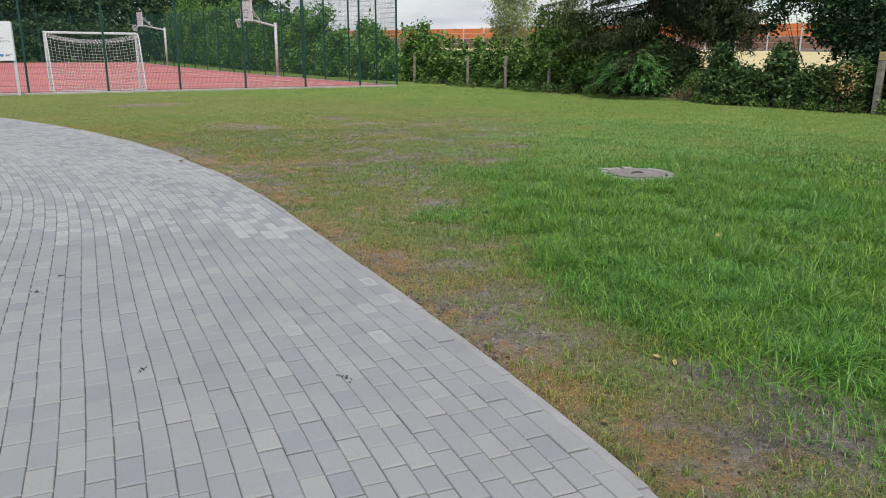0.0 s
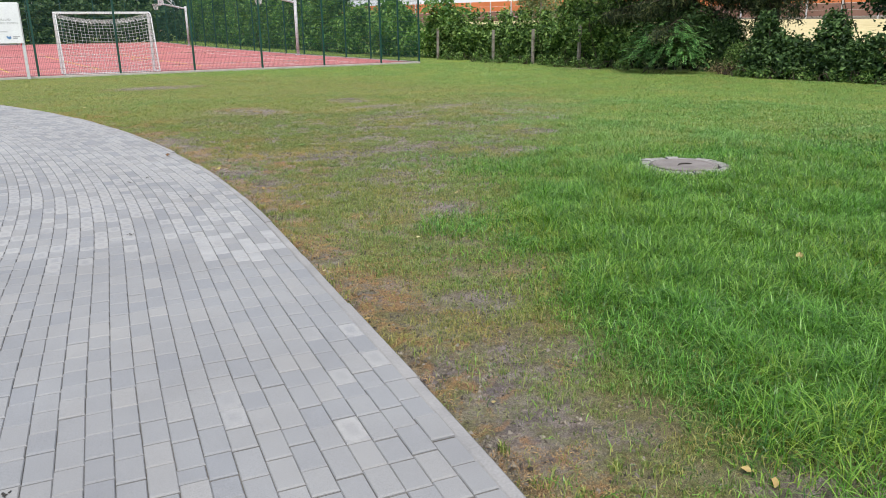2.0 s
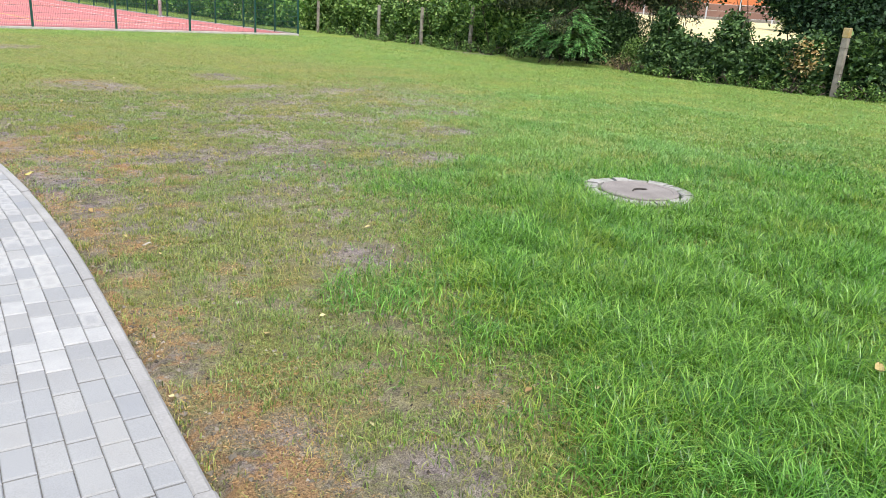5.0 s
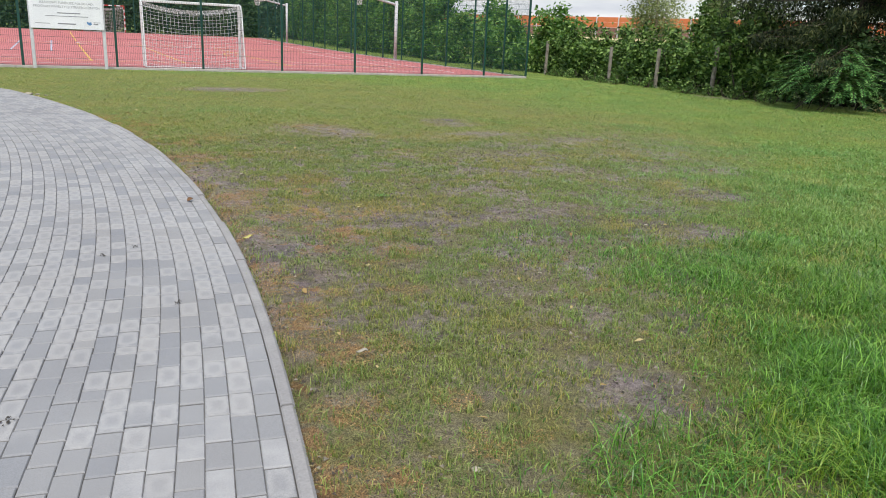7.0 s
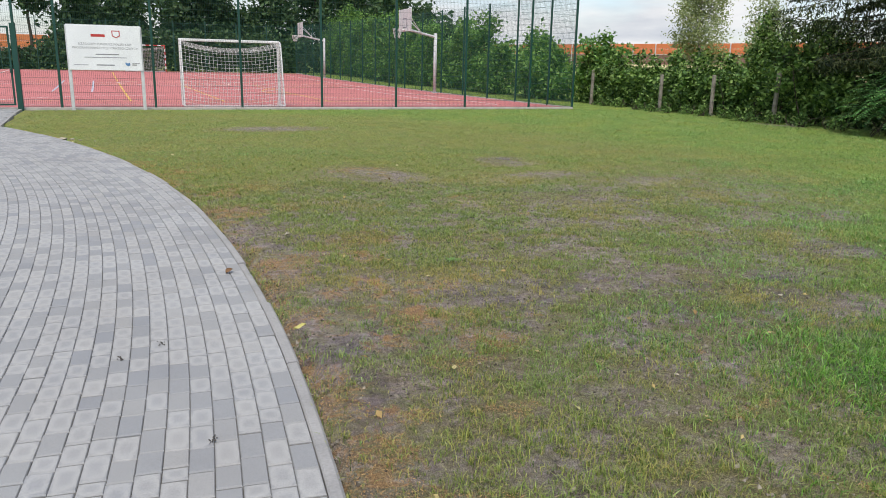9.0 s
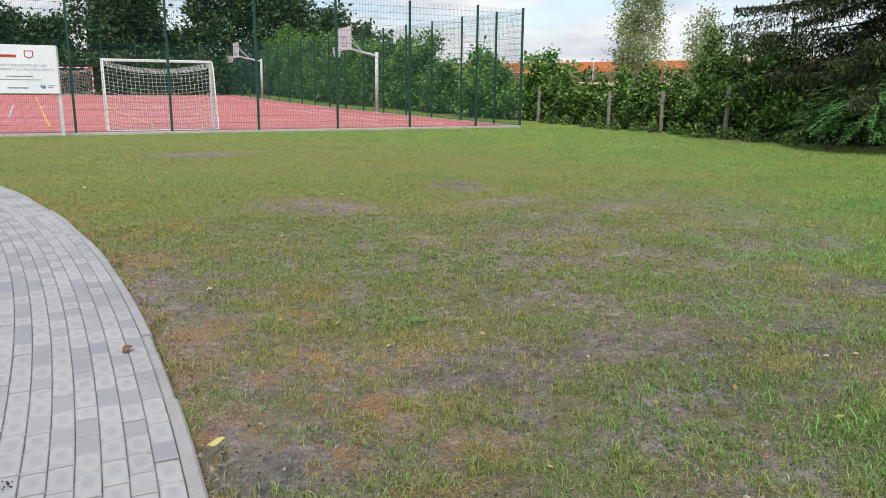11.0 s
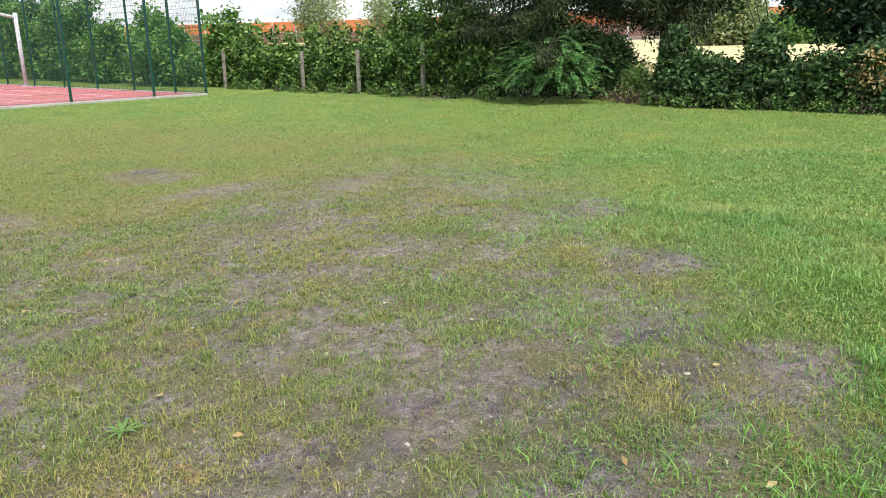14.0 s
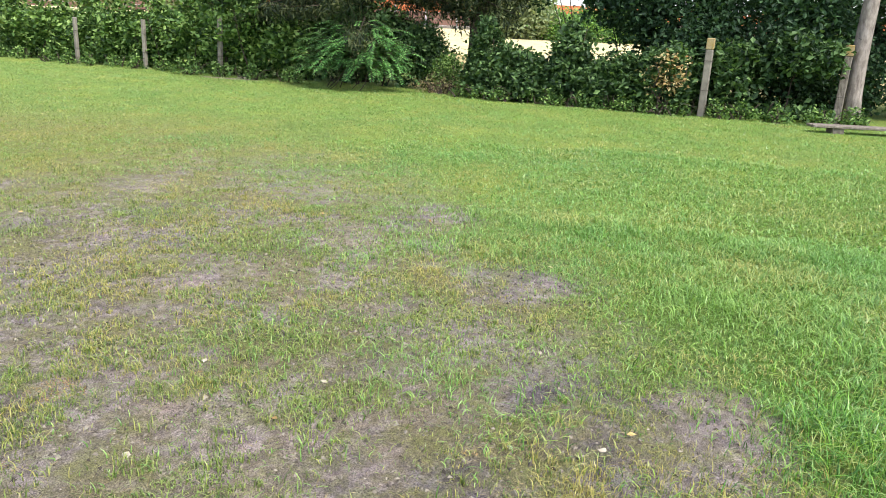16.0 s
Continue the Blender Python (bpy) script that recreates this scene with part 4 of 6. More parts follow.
def build_tree(label, x, y, h, crown_r, seed, leaf, bark, crown_from=0.3, clumps=420, per=9, size=0.28, trunk_r=0.16, name="tree", group="", flat=1.0, spread=0.32, sparse=0.45):
    rng = np.random.default_rng(seed)
    ob = thing(name, label, "tree", Matrix.Translation((x, y, float(land(x, y)) - 0.03)), group)
    b = Builder()
    z0 = h * crown_from
    limb(b, rng, (0, 0, -0.1), (rng.normal(0, 0.15), rng.normal(0, 0.15), h * 0.9), trunk_r, trunk_r * 0.15, 8, 0.08)
    blobs = []
    for k in range(9):
        a = k * 2.4 + rng.uniform(-0.5, 0.5)
        f = (k + 0.5) / 9
        zz = z0 + (h - z0) * (0.08 + 0.82 * f)
        rad = crown_r * (0.75 - 0.45 * abs(f - 0.4))
        c = np.array([math.cos(a) * rad * 0.75, math.sin(a) * rad * 0.75, zz])
        limb(b, rng, (0, 0, max(z0 * 0.8, zz - rad)), c, trunk_r * 0.45, 0.015, 5, 0.1)
        blobs.append((*c, rad * rng.uniform(0.6, 0.95), rad * rng.uniform(0.6, 0.95), (h - z0) * rng.uniform(0.15, 0.24) * flat))
    part("trunk", b, bark, ob, smooth=True)
    part("crown", foliage_mesh("crown", rng, blobs, leaf, clumps, per, spread, size, sparse), None, ob)
    return ob


def build_bush(label, x, y, blobs, seed, leaf, clumps, per, size, spread=0.13, name="bush", group="", stems=6, bark=None, **kw):
    """A bush from leafy masses given relative to its foot, on a few woody stems."""
    rng = np.random.default_rng(seed)
    ob = thing(name, label, "bush", Matrix.Translation((x, y, float(land(x, y)) - 0.03)), group)
    b = Builder()
    for k in range(stems):
        c = blobs[k % len(blobs)]
        limb(b, rng, (c[0] * 0.7 + rng.normal(0, 0.12), c[1] * 0.7 + rng.normal(0, 0.12), -0.05), (c[0] + rng.normal(0, 0.2), c[1] + rng.normal(0, 0.2), c[2] + c[5] * 0.6), 0.022, 0.006, 5, 0.07)
    part("woody_base", b, bark or M_BARK, ob)
    part("foliage", foliage_mesh("foliage", rng, blobs, leaf, clumps, per, spread, size, **kw), None, ob)
    return ob


def hedge_run(y0, y1, x, heights, seed, leaf, label, step=1.05):
    """Hedge bushes of uneven height, each with a few leafy shoots standing out of the top."""
    rng = np.random.default_rng(seed)
    for k, y in enumerate(np.arange(y0, y1, step)):
        hh = float(np.interp(y, *heights)) * rng.uniform(0.88, 1.12)
        bl = [(0, 0, hh * 0.26, 0.5, 0.62, hh * 0.3), (rng.normal(0, 0.12), rng.normal(0, 0.12), hh * 0.58, 0.5, 0.6, hh * 0.3), (rng.normal(0, 0.15), rng.normal(0, 0.2), hh * 0.84, 0.32, 0.36, hh * 0.16)]
        for j in range(4):
            bl.append((rng.normal(-0.1, 0.2), rng.uniform(-0.5, 0.5), hh * rng.uniform(0.3, 0.8), 0.45, 0.22, 0.2))
        for j in range(4):
            bl.append((rng.normal(0, 0.22), rng.uniform(-0.5, 0.5), hh * rng.uniform(0.95, 1.24), 0.08, 0.09, rng.uniform(0.18, 0.4)))
        build_bush(label, x + rng.normal(0, 0.1), y + step / 2, bl, seed * 50 + k, leaf, 330, 12, 0.145, 0.11, name="hedge_bush", group="hedge bushes", shell=0.55)


# leafy hedge along the old boundary
hedge_run(-9.4, 3.6, 3.3, ([-9.4, -7.5, -5.5, -3.8, -1, 3.6], [2.0, 1.9, 1.85, 1.55, 1.6, 1.75]), 3, M_HEDGE, "green leafy hedge bush along the lawn's edge")
build_bush("tall young shrub rising out of the hedge", 3.6, -5.6, [(0, 0, 1.6, 0.5, 0.7, 0.7), (0, 0.3, 2.3, 0.35, 0.4, 0.5), (0, -0.5, 2.1, 0.35, 0.4, 0.4), (0, 0.2, 2.9, 0.16, 0.2, 0.35), (0.1, -0.4, 2.6, 0.14, 0.16, 0.3)], 46, M_HEDGE, 330, 12, 0.11, 0.11, "tall_shrub", "", 7)
build_bush("tall young shrub rising out of the hedge", 3.6, -7.6, [(0, 0, 1.7, 0.5, 0.8, 0.8), (0, 0.3, 2.4, 0.35, 0.45, 0.5), (0, -0.5, 2.3, 0.35, 0.5, 0.4)], 47, M_HEDGE, 330, 12, 0.11, 0.11, "tall_shrub", "", 7)
# shrubs behind the court's side fence
rng_s = np.random.default_rng(8)
for k in range(17):
    yy = 3.9 + k * 2.5
    hh = (2.55 + 0.07 * yy) * (1.0, 0.72, 0.95, 0.8, 1.12)[k % 5] + rng_s.uniform(-0.2, 0.3)
    xx = 3.2 - SKEW * yy + rng_s.uniform(-0.2, 0.7)
    bl = [(0, 0, hh * 0.28, 1.0, 1.25, hh * 0.3), (0.1, 0.2, hh * 0.55, 0.85, 0.95, hh * 0.26), (-0.1, -0.2, hh * 0.8, 0.45, 0.5, hh * 0.2)]
    for j in range(6):
        bl.append((rng_s.normal(-0.2, 0.5), rng_s.normal(0, 0.8), hh * rng_s.uniform(0.35, 0.9), 0.4, 0.4, 0.4))
    build_bush("tall green shrub behind the court fence", xx, yy, bl, 300 + k, M_SIDE, 420, 10, 0.20, 0.17, "tall_shrub", "shrubs behind the fence")
# spruce pair, hanging dark boughs


def build_spruce(x, y, h, seed, low, reach, trunk_r, label):
    rng = np.random.default_rng(seed)
    ob = thing("spruce", label, "tree", Matrix.Translation((x, y, float(land(x, y)) - 0.03)), "spruces")
    b = Builder()
    b.tube([(0, 0, -0.1), (0.02, 0.03, 1.2), (0.0, 0.0, h * 0.5), (0, 0, h)], [trunk_r * 1.25, trunk_r, trunk_r * 0.7, 0.02], 10)
    part("trunk", b, M_BARK, ob, smooth=True)
    twigs = Builder()
    pts = []
    zs = np.concatenate([np.arange(low, 5.2, 0.06), np.arange(5.5, h - 0.2, 0.14)])
    for z in zs + rng.uniform(-0.1, 0.1, len(zs)):
        a = rng.uniform(0, 2 * np.pi)
        r = reach * (1 - 0.75 * max(z - 4.5, 0) / (h - 4.5)) * rng.uniform(0.5, 1.1)
        sag = rng.uniform(0.1, 0.42)
        d = np.array([math.cos(a), math.sin(a), 0])
        t = np.linspace(0, 1, 6)
        bough = np.stack([d[0] * r * t, d[1] * r * t, z - r * sag * t ** 1.3 + 0.10 * r * t ** 3], 1)
        twigs.tube(bough, np.linspace(0.03, 0.005, 6), 4, False)
        n = int(330 * r) + 40 if z < 5.5 else int(110 * r) + 20
        tt = rng.uniform(0.03, 1, n) ** 0.85
        side = rng.normal(0, 0.22, n) * (1.15 - 0.6 * tt)
        p = np.stack([d[0] * r * tt - d[1] * side, d[1] * r * tt + d[0] * side, z - r * sag * tt ** 1.3 + 0.10 * r * tt ** 3 - np.abs(rng.normal(0, rng.uniform(0.12, 0.42), n))], 1)
        pts.append(p)
    tagged(part("bough_wood", twigs, M_BARK, ob), "thin dark drooping boughs", kind="stuff")
    p = np.concatenate(pts)
    v, t = leaves(rng, p[p[:, 2] > 0.9], 0.17, 0.2, 0.3, 1.3, 0.1)
    part("needles", mesh_np("needles", v, [t], M_SPRUCE), None, ob)


build_spruce(4.6, -10.3, 11.0, 21, 1.75, 4.0, 0.17, "tall dark spruce with drooping boughs over the hedge")
build_spruce(4.1, -13.7, 9.0, 22, 2.2, 1.25, 0.22, "dark spruce with a bare lower trunk")
# feathery young robinia at the spruce's foot


def build_robinia(x, y, seed):
    rng = np.random.default_rng(seed)
    ob = thing("robinia_bush", "bright green feathery robinia bush below the spruce", "bush", Matrix.Translation((x, y, -0.03)))
    b, lf = Builder(), Builder()
    for k in range(240):
        a, e = rng.uniform(0, 2 * np.pi), rng.uniform(0.05, 1.0)
        ring = math.sqrt(1 - 0.8 * e * e) * rng.uniform(0.45, 1.0)
        p0 = np.array([0.12 + 0.5 * ring * math.cos(a), 1.4 * ring * math.sin(a), 0.35 + 1.12 * e * rng.uniform(0.8, 1.1)])
        d = np.array([math.cos(a) * 0.9 - 0.35, math.sin(a) * 0.9, rng.uniform(0.15, 0.7)])
        d /= np.linalg.norm(d)
        L, sag = rng.uniform(0.38, 0.68), rng.uniform(0.18, 0.42)
        t = np.linspace(0, 1, 6)
        stem = p0 + d * (L * t)[:, None] - np.array([0, 0, sag]) * (t ** 2)[:, None]
        b.tube(stem, np.linspace(0.006, 0.002, 6), 3, False)
        for f in np.linspace(0.12, 1, 10):
            q = p0 + d * L * f - np.array([0, 0, sag]) * f * f
            along = d * L - np.array([0, 0, 2 * sag * f])
            along /= np.linalg.norm(along)
            side = np.cross(along, (0, 0, 1))
            side /= np.linalg.norm(side) + 1e-9
            for w in (-1, 1):
                out = side * w * 0.9 + along * 0.45 - np.array([0, 0, rng.uniform(0.05, 0.35)])
                ln, wd = rng.uniform(0.085, 0.125) * (1 - 0.35 * f * f), 0.021
                lf.add([q, q + out * ln * 0.45 + along * wd, q + out * ln, q + out * ln * 0.45 - along * wd], [], [(0, 1, 2), (0, 2, 3)])
    for k in range(7):
        limb(b, rng, (rng.normal(0, 0.2), rng.uniform(-0.8, 0.8), -0.05), (rng.normal(0, 0.3), rng.uniform(-1.3, 1.3), rng.uniform(0.5, 0.9)), 0.012, 0.004)
    part("woody_base", b, M_BARK, ob)
    part("foliage", lf, M_ROBINIA, ob)


build_robinia(2.0, -11.45, 31)
build_bush("dark leafy undergrowth behind the robinia", 3.55, -10.6, [(0, 0.6, 0.8, 0.5, 1.2, 0.9), (0.1, -1.0, 0.75, 0.5, 1.1, 0.8), (0.1, 0.0, 1.4, 0.5, 1.6, 0.6)], 33, M_VINE, 900, 10, 0.14, shell=0.2)
build_bush("grey-green scrub in the gap of the hedge", 2.9, -13.6, [(0.2, 0.1, 0.3, 0.35, 0.55, 0.32), (0.3, 0.25, 0.6, 0.3, 0.35, 0.25)], 34, M_HEDGE, 300, 10, 0.06, 0.09, stems=14)
build_bush("dry brown scrub in the gap of the hedge", 2.75, -13.35, [(0, 0, 0.15, 0.3, 0.75, 0.2)], 45, M_STRAW, 120, 10, 0.09, 0.1, stems=18, aspect=0.12)
build_bush("dark leafy undergrowth below the spruces", 3.7, -12.7, [(0, 0, 0.6, 0.4, 0.6, 0.6), (0, 0.3, 1.15, 0.4, 0.5, 0.45)], 48, M_VINE, 420, 16, 0.09, 0.1, shell=0.3)
# vine-grown mounds
build_bush("vine-covered mound of dark leaves tapering to its top", 2.9, -14.45, [(0, -0.05, 0.5, 0.6, 0.62, 0.5), (0.05, 0.05, 1.05, 0.42, 0.36, 0.42), (0.1, 0.1, 1.5, 0.22, 0.2, 0.25), (0.1, -0.45, 0.85, 0.35, 0.35, 0.3)], 35, M_VINE, 420, 15, 0.12, 0.08, "vine_mound", "vine mounds")
build_bush("low vine-covered mound of dark leaves", 2.9, -15.45, [(0, 0, 0.4, 0.6, 0.6, 0.4), (0, 0, 0.72, 0.4, 0.45, 0.3)], 36, M_VINE, 330, 15, 0.12, 0.08, "vine_mound", "vine mounds")
build_bush("vine-covered mound of dark leaves tapering to its top", 2.95, -16.35, [(0, 0, 0.5, 0.6, 0.6, 0.55), (0.05, 0.0, 1.1, 0.42, 0.4, 0.42), (0.1, 0.05, 1.52, 0.2, 0.2, 0.25)], 37, M_VINE, 420, 15, 0.12, 0.08, "vine_mound", "vine mounds")
build_bush("low vine-covered mound of dark leaves", 2.95, -17.3, [(0, 0, 0.45, 0.6, 0.65, 0.45), (0, -0.1, 0.78, 0.4, 0.5, 0.3)], 41, M_VINE, 360, 15, 0.12, 0.08, "vine_mound", "vine mounds")
build_bush("vine-grown bush with some browned leaves", 2.95, -18.35, [(0, 0, 0.55, 0.6, 0.75, 0.55), (0, -0.1, 0.95, 0.45, 0.6, 0.36)], 38, M_VINE, 420, 15, 0.12, 0.08, "vine_mound", "vine mounds")
build_bush("browned leaves hanging in the vine-grown bush", 2.42, -18.5, [(0, 0, 0.75, 0.1, 0.4, 0.45)], 42, M_AUTUMN, 60, 6, 0.08, 0.08, "browned_twigs", "", 4)
build_bush("vine-grown bush behind the wooden post", 3.3, -20.2, [(0, 0.6, 0.5, 0.5, 0.6, 0.5), (0, 0.5, 1.05, 0.45, 0.6, 0.4), (0.2, -0.7, 1.3, 0.5, 0.85, 0.35), (0.1, -0.6, 0.12, 0.3, 0.8, 0.12)], 39, M_VINE, 420, 13, 0.14, 0.09, "vine_mound", "vine mounds")
build_bush("dark undergrowth in the shade of the trees", 5.4, -20.9, [(0, 0.3, 0.6, 0.5, 1.0, 0.7), (0, -0.8, 0.7, 0.5, 1.0, 0.8)], 49, M_TREE, 520, 16, 0.10, 0.14)
# broad dark tree behind the mounds
for k, (tx, ty, th, tr) in enumerate(((5.6, -18.6, 8.5, 2.6), (7.8, -22.4, 9.0, 2.8), (7.4, -26.2, 8.5, 2.8))):
    build_tree("broad dark-leaved tree with boughs down to the hedge", tx, ty, th, tr, 60 + k, M_TREE, M_BARK, 0.10, 1300, 13, 0.135, 0.2, "broadleaf_tree", "dark trees", 1.15, 0.22, 0.45)
build_bush("leafy lower boughs of the dark trees", 4.4, -19.2, [(0.2, 2.6, 2.6, 0.5, 0.5, 0.8), (0.1, 4.05, 2.9, 0.25, 0.3, 0.4), (0.1, 4.2, 2.35, 0.16, 0.18, 0.35), (0.1, 3.4, 3.2, 0.3, 0.5, 0.3), (0.1, 1.9, 2.3, 0.7, 0.8, 0.9), (0, 0.9, 1.8, 0.8, 1.0, 0.9), (0, -0.6, 1.9, 0.8, 1.1, 1.0), (0.4, -1.8, 2.2, 0.8, 0.9, 0.9), (-0.7, 0.4, 1.45, 0.5, 0.6, 0.5), (-0.5, -1.3, 1.3, 0.5, 0.6, 0.6)], 44, M_TREE, 1600, 13, 0.125, 0.15)
build_bush("leafy boughs and undergrowth behind the pine", 6.1, -22.6, [(0, 1.4, 1.0, 0.8, 1.3, 1.0), (0, -1.2, 1.2, 0.8, 1.5, 1.2), (0, 0.6, 2.5, 0.9, 1.6, 0.9), (0, -1.6, 2.6, 0.9, 1.5, 0.9)], 40, M_TREE, 1100, 12, 0.13, 0.16)
# far trees behind the court
FAR = [(-22.8, 51, 11.5, 2.0, 0.42), (-18.6, 53, 7.0, 2.2, 0.2), (-15.2, 54, 6.6, 2.2, 0.2), (-10.6, 51, 11.5, 2.9, 0.15), (-7.8, 52, 11, 2.6, 0.15), (-4.6, 55, 6.0, 2.2, 0.1),
       (-1.6, 51, 12, 2.8, 0.15), (2.2, 52, 12, 3.0, 0.15), (5.6, 50, 11, 2.8, 0.15), (7.6, 45, 7.4, 2.4, 0.12), (7.8, 38, 5.4, 2.1, 0.12), (7.2, 31, 4.4, 1.8, 0.12), (-27.5, 54, 9.5, 1.8, 0.4)]
for k, (tx, ty, th, tr, cf) in enumerate(FAR):
    build_tree("tall dark green tree behind the court", tx, ty, th, tr, 80 + k, M_FARTREE, M_BARK, cf, 620, 8, 0.46, 0.17, "tree", "trees behind the court", 1.15, 0.40, 0.15)
for k in range(12):
    tx = -30 + k * 3.2
    low = 0.4 if tx < -21.5 else 1.0
    build_bush("dark bush behind the far fence", tx, 46.5, [(0, 0, 1.1 * low, 1.8, 1.0, 1.3 * low), (0.6, 0.3, 2.2 * low, 1.5, 0.9, 1.1 * low)], 120 + k, M_FARTREE, 360, 8, 0.36, 0.3, "far_bush", "bushes behind the far fence")
build_tree("slim silvery poplar beyond the hedge", 24.6, 22.5, 9.6, 2.3, 151, M_POPLAR, M_PINE, 0.1, 1100, 12, 0.19, 0.12, "poplar", "poplars", 1.2, 0.3, 0.2)
build_tree("small thin silvery poplar beyond the hedge", 24.0, 15.5, 6.3, 1.2, 152, M_POPLAR, M_PINE, 0.12, 420, 11, 0.18, 0.08, "poplar", "poplars", 1.2, 0.3, 0.4)
build_tree("light green field tree before the barrier", 43.3, -0.6, 5.6, 3.0, 153, M_POPLAR, M_BARK, 0.05, 900, 12, 0.30, 0.12, "field_tree", "", 1.2, 0.3, 0.4)
for k, (tx, ty) in enumerate(((44.5, -3.6), (46, -6.2), (47, -9.5), (52, 3))):
    build_bush("green field bush before the barrier", tx, ty, [(0, 0, 1.3, 2.0, 2.4, 1.3), (0.4, 1.2, 2.0, 1.5, 1.7, 1.0)], 160 + k, M_SIDE, 520, 12, 0.24, 0.26, "field_bush", "field bushes")
# pine trunk


def build_pine(x, y):
    rng = np.random.default_rng(70)
    ob = thing("pine_tree", "tall pine with a bare grey-brown trunk", "tree", Matrix.Translation((x, y, -0.03)))
    b = Builder()
    zz = np.linspace(0, 9, 16)
    b.tube(np.stack([0.012 * zz ** 1.1, 0.01 * zz + 0.03 * np.sin(zz * 1.3), zz - 0.05], 1), np.interp(zz, [0, 0.3, 2, 9], [0.20, 0.165, 0.15, 0.08]), 14)
    for z, a, L in ((2.9, 5.4, 1.0), (3.2, 3.6, 0.9), (3.7, 0.6, 1.2)):
        t = np.linspace(0, 1, 6)
        b.tube(np.stack([math.cos(a) * L * t, math.sin(a) * L * t + 0.03 * z, z - 0.35 * L * t ** 2 + 0.1 * t], 1), np.linspace(0.016, 0.004, 6), 5)
    part("trunk", b, M_PINE, ob, smooth=True)
    bl = [(0.1 + 0.7 * math.cos(k * 2.3), 0.3 + 0.7 * math.sin(k * 2.3), 6.2 + 0.4 * k, 1.0, 1.0, 0.5) for k in range(8)]
    part("crown", foliage_mesh("crown", rng, bl, M_SPRUCE, 260, 12, 0.2, 0.16, 0.4, aspect=0.2), None, ob)


build_pine(4.05, -21.95)

# ---------- old fence posts and the plank seat ----------


def build_post(x, y, h, lean_x, lean_y, w, m, label, cap=None):
    ob = thing("boundary_post", label, "post", pose(x, y, float(land(x, y)) - 0.05, lean_x, lean_y, random.uniform(-6, 6)), "old boundary posts")
    b = Builder()
    b.box((-w / 2, -w / 2, -0.15), (w / 2, w / 2, h * 0.86 if cap else h), 0.014)
    part("shaft", b, m, ob)
    if cap:
        b = Builder()
        b.box((-w / 2 - 0.004, -w / 2 - 0.004, h * 0.86), (w / 2 + 0.004, w / 2 + 0.004, h), 0.012)
        part("top", b, cap, ob, "yellow lichen-stained post top")
    for z in (0.35 * h, 0.72 * h):
        b = Builder()
        a = np.linspace(0, 2 * np.pi, 9)
        b.tube(np.stack([(w * 0.72) * np.cos(a), (w * 0.72) * np.sin(a), np.full(9, z)], 1), 0.005, 3, False)
        part("wire_tie", b, M_STAIN, ob)


build_post(2.62, -6.98, 1.50, 0, 1.5, 0.108, M_CONC, "weathered concrete boundary post in front of the hedge")
build_post(2.62, -4.33, 1.35, -1, 1, 0.10, M_CONC, "weathered concrete boundary post grown into the hedge")
build_post(2.6, -1.7, 1.32, 0, 0, 0.10, M_CONC, "weathered concrete boundary post grown into the hedge")
build_post(2.5, 2.6, 1.4, 0, 1, 0.10, M_CONC, "weathered concrete boundary post grown into the hedge")
build_post(2.72, -19.2, 1.55, 0, 1, 0.14, M_CONC, "leaning pale boundary post with a lichen-stained top", M_LICHEN)
build_post(3.75, -21.68, 1.55, 0.5, 1, 0.15, M_WOOD, "split grey wooden post bound with wire beside the pine", M_LICHEN)


def build_plank():
    ob = thing("plank_seat", "low weathered plank lying on short blocks", "bench", pose(2.05, -22.4, 0, 0, 0, 111))
    for y in (-0.09, 0.09):
        b = Builder()
        b.box((-1.2, y - 0.08, 0.07), (1.3, y + 0.08, 0.115), 0.008)
        part("plank", b, M_WOOD, ob)
    for x in (-0.8, 0.85):
        b = Builder()
        b.box((x - 0.1, -0.14, -0.05), (x + 0.1, 0.14, 0.07), 0.01)
        part("block", b, M_WOOD, ob)


build_plank()

rng_w = np.random.default_rng(90)
for k in range(30):
    wy = -14.0 - k * 0.55 + rng_w.uniform(-0.2, 0.2) if k < 16 else -9.2 + (k - 16) * 0.85 + rng_w.uniform(-0.3, 0.3)
    build_bush("low leafy weeds at the hedge's foot", 2.35 + 0.03 * max(0, -17 - wy) * 3 + rng_w.uniform(-0.12, 0.15), wy,
               [(0, 0, 0.10, 0.22, 0.3, 0.14), (0.05, 0.1, 0.22, 0.12, 0.15, 0.16)], 700 + k, M_HEDGE, 38, 8, 0.07, 0.05, "weed_clump", "weeds at the hedge", 4)

# ---------- paved path ----------
A0, A1 = -0.52, 0.66
KERB_W, ROW_W = 0.062, 0.094


def row_width(a):
    """Courses are laid a little closer where the path bends towards the court."""
    return float(np.interp(a, [-0.30, -0.185, -0.03, 0.1], [0.0972, 0.0967, 0.0912, 0.0905]))


def ring_xyz(r, a, z):
    return np.stack([EDGE_C[0] + r * np.cos(a), EDGE_C[1] + r * np.sin(a), np.broadcast_to(z, np.shape(a))], -1)


PAVER_FACES = np.array([(0, 1, 5, 4), (1, 2, 6, 5), (2, 3, 7, 6), (3, 0, 4, 7), (4, 5, 9, 8), (5, 6, 10, 9), (6, 7, 11, 10), (7, 4, 8, 11), (8, 9, 10, 11)])


def paver_uv(me, count):
    """Lays each stone's top into the unit square."""
    uv = np.array([(0, 0), (1, 0), (1, 1), (0, 1)] * 2 + [(0.05, 0.04), (0.95, 0.04), (0.95, 0.96), (0.05, 0.96)], np.float32)
    lay = me.uv_layers.new(name="UVMap")
    lay.data.foreach_set("uv", np.tile(uv[PAVER_FACES.ravel()], (count, 1)).ravel())


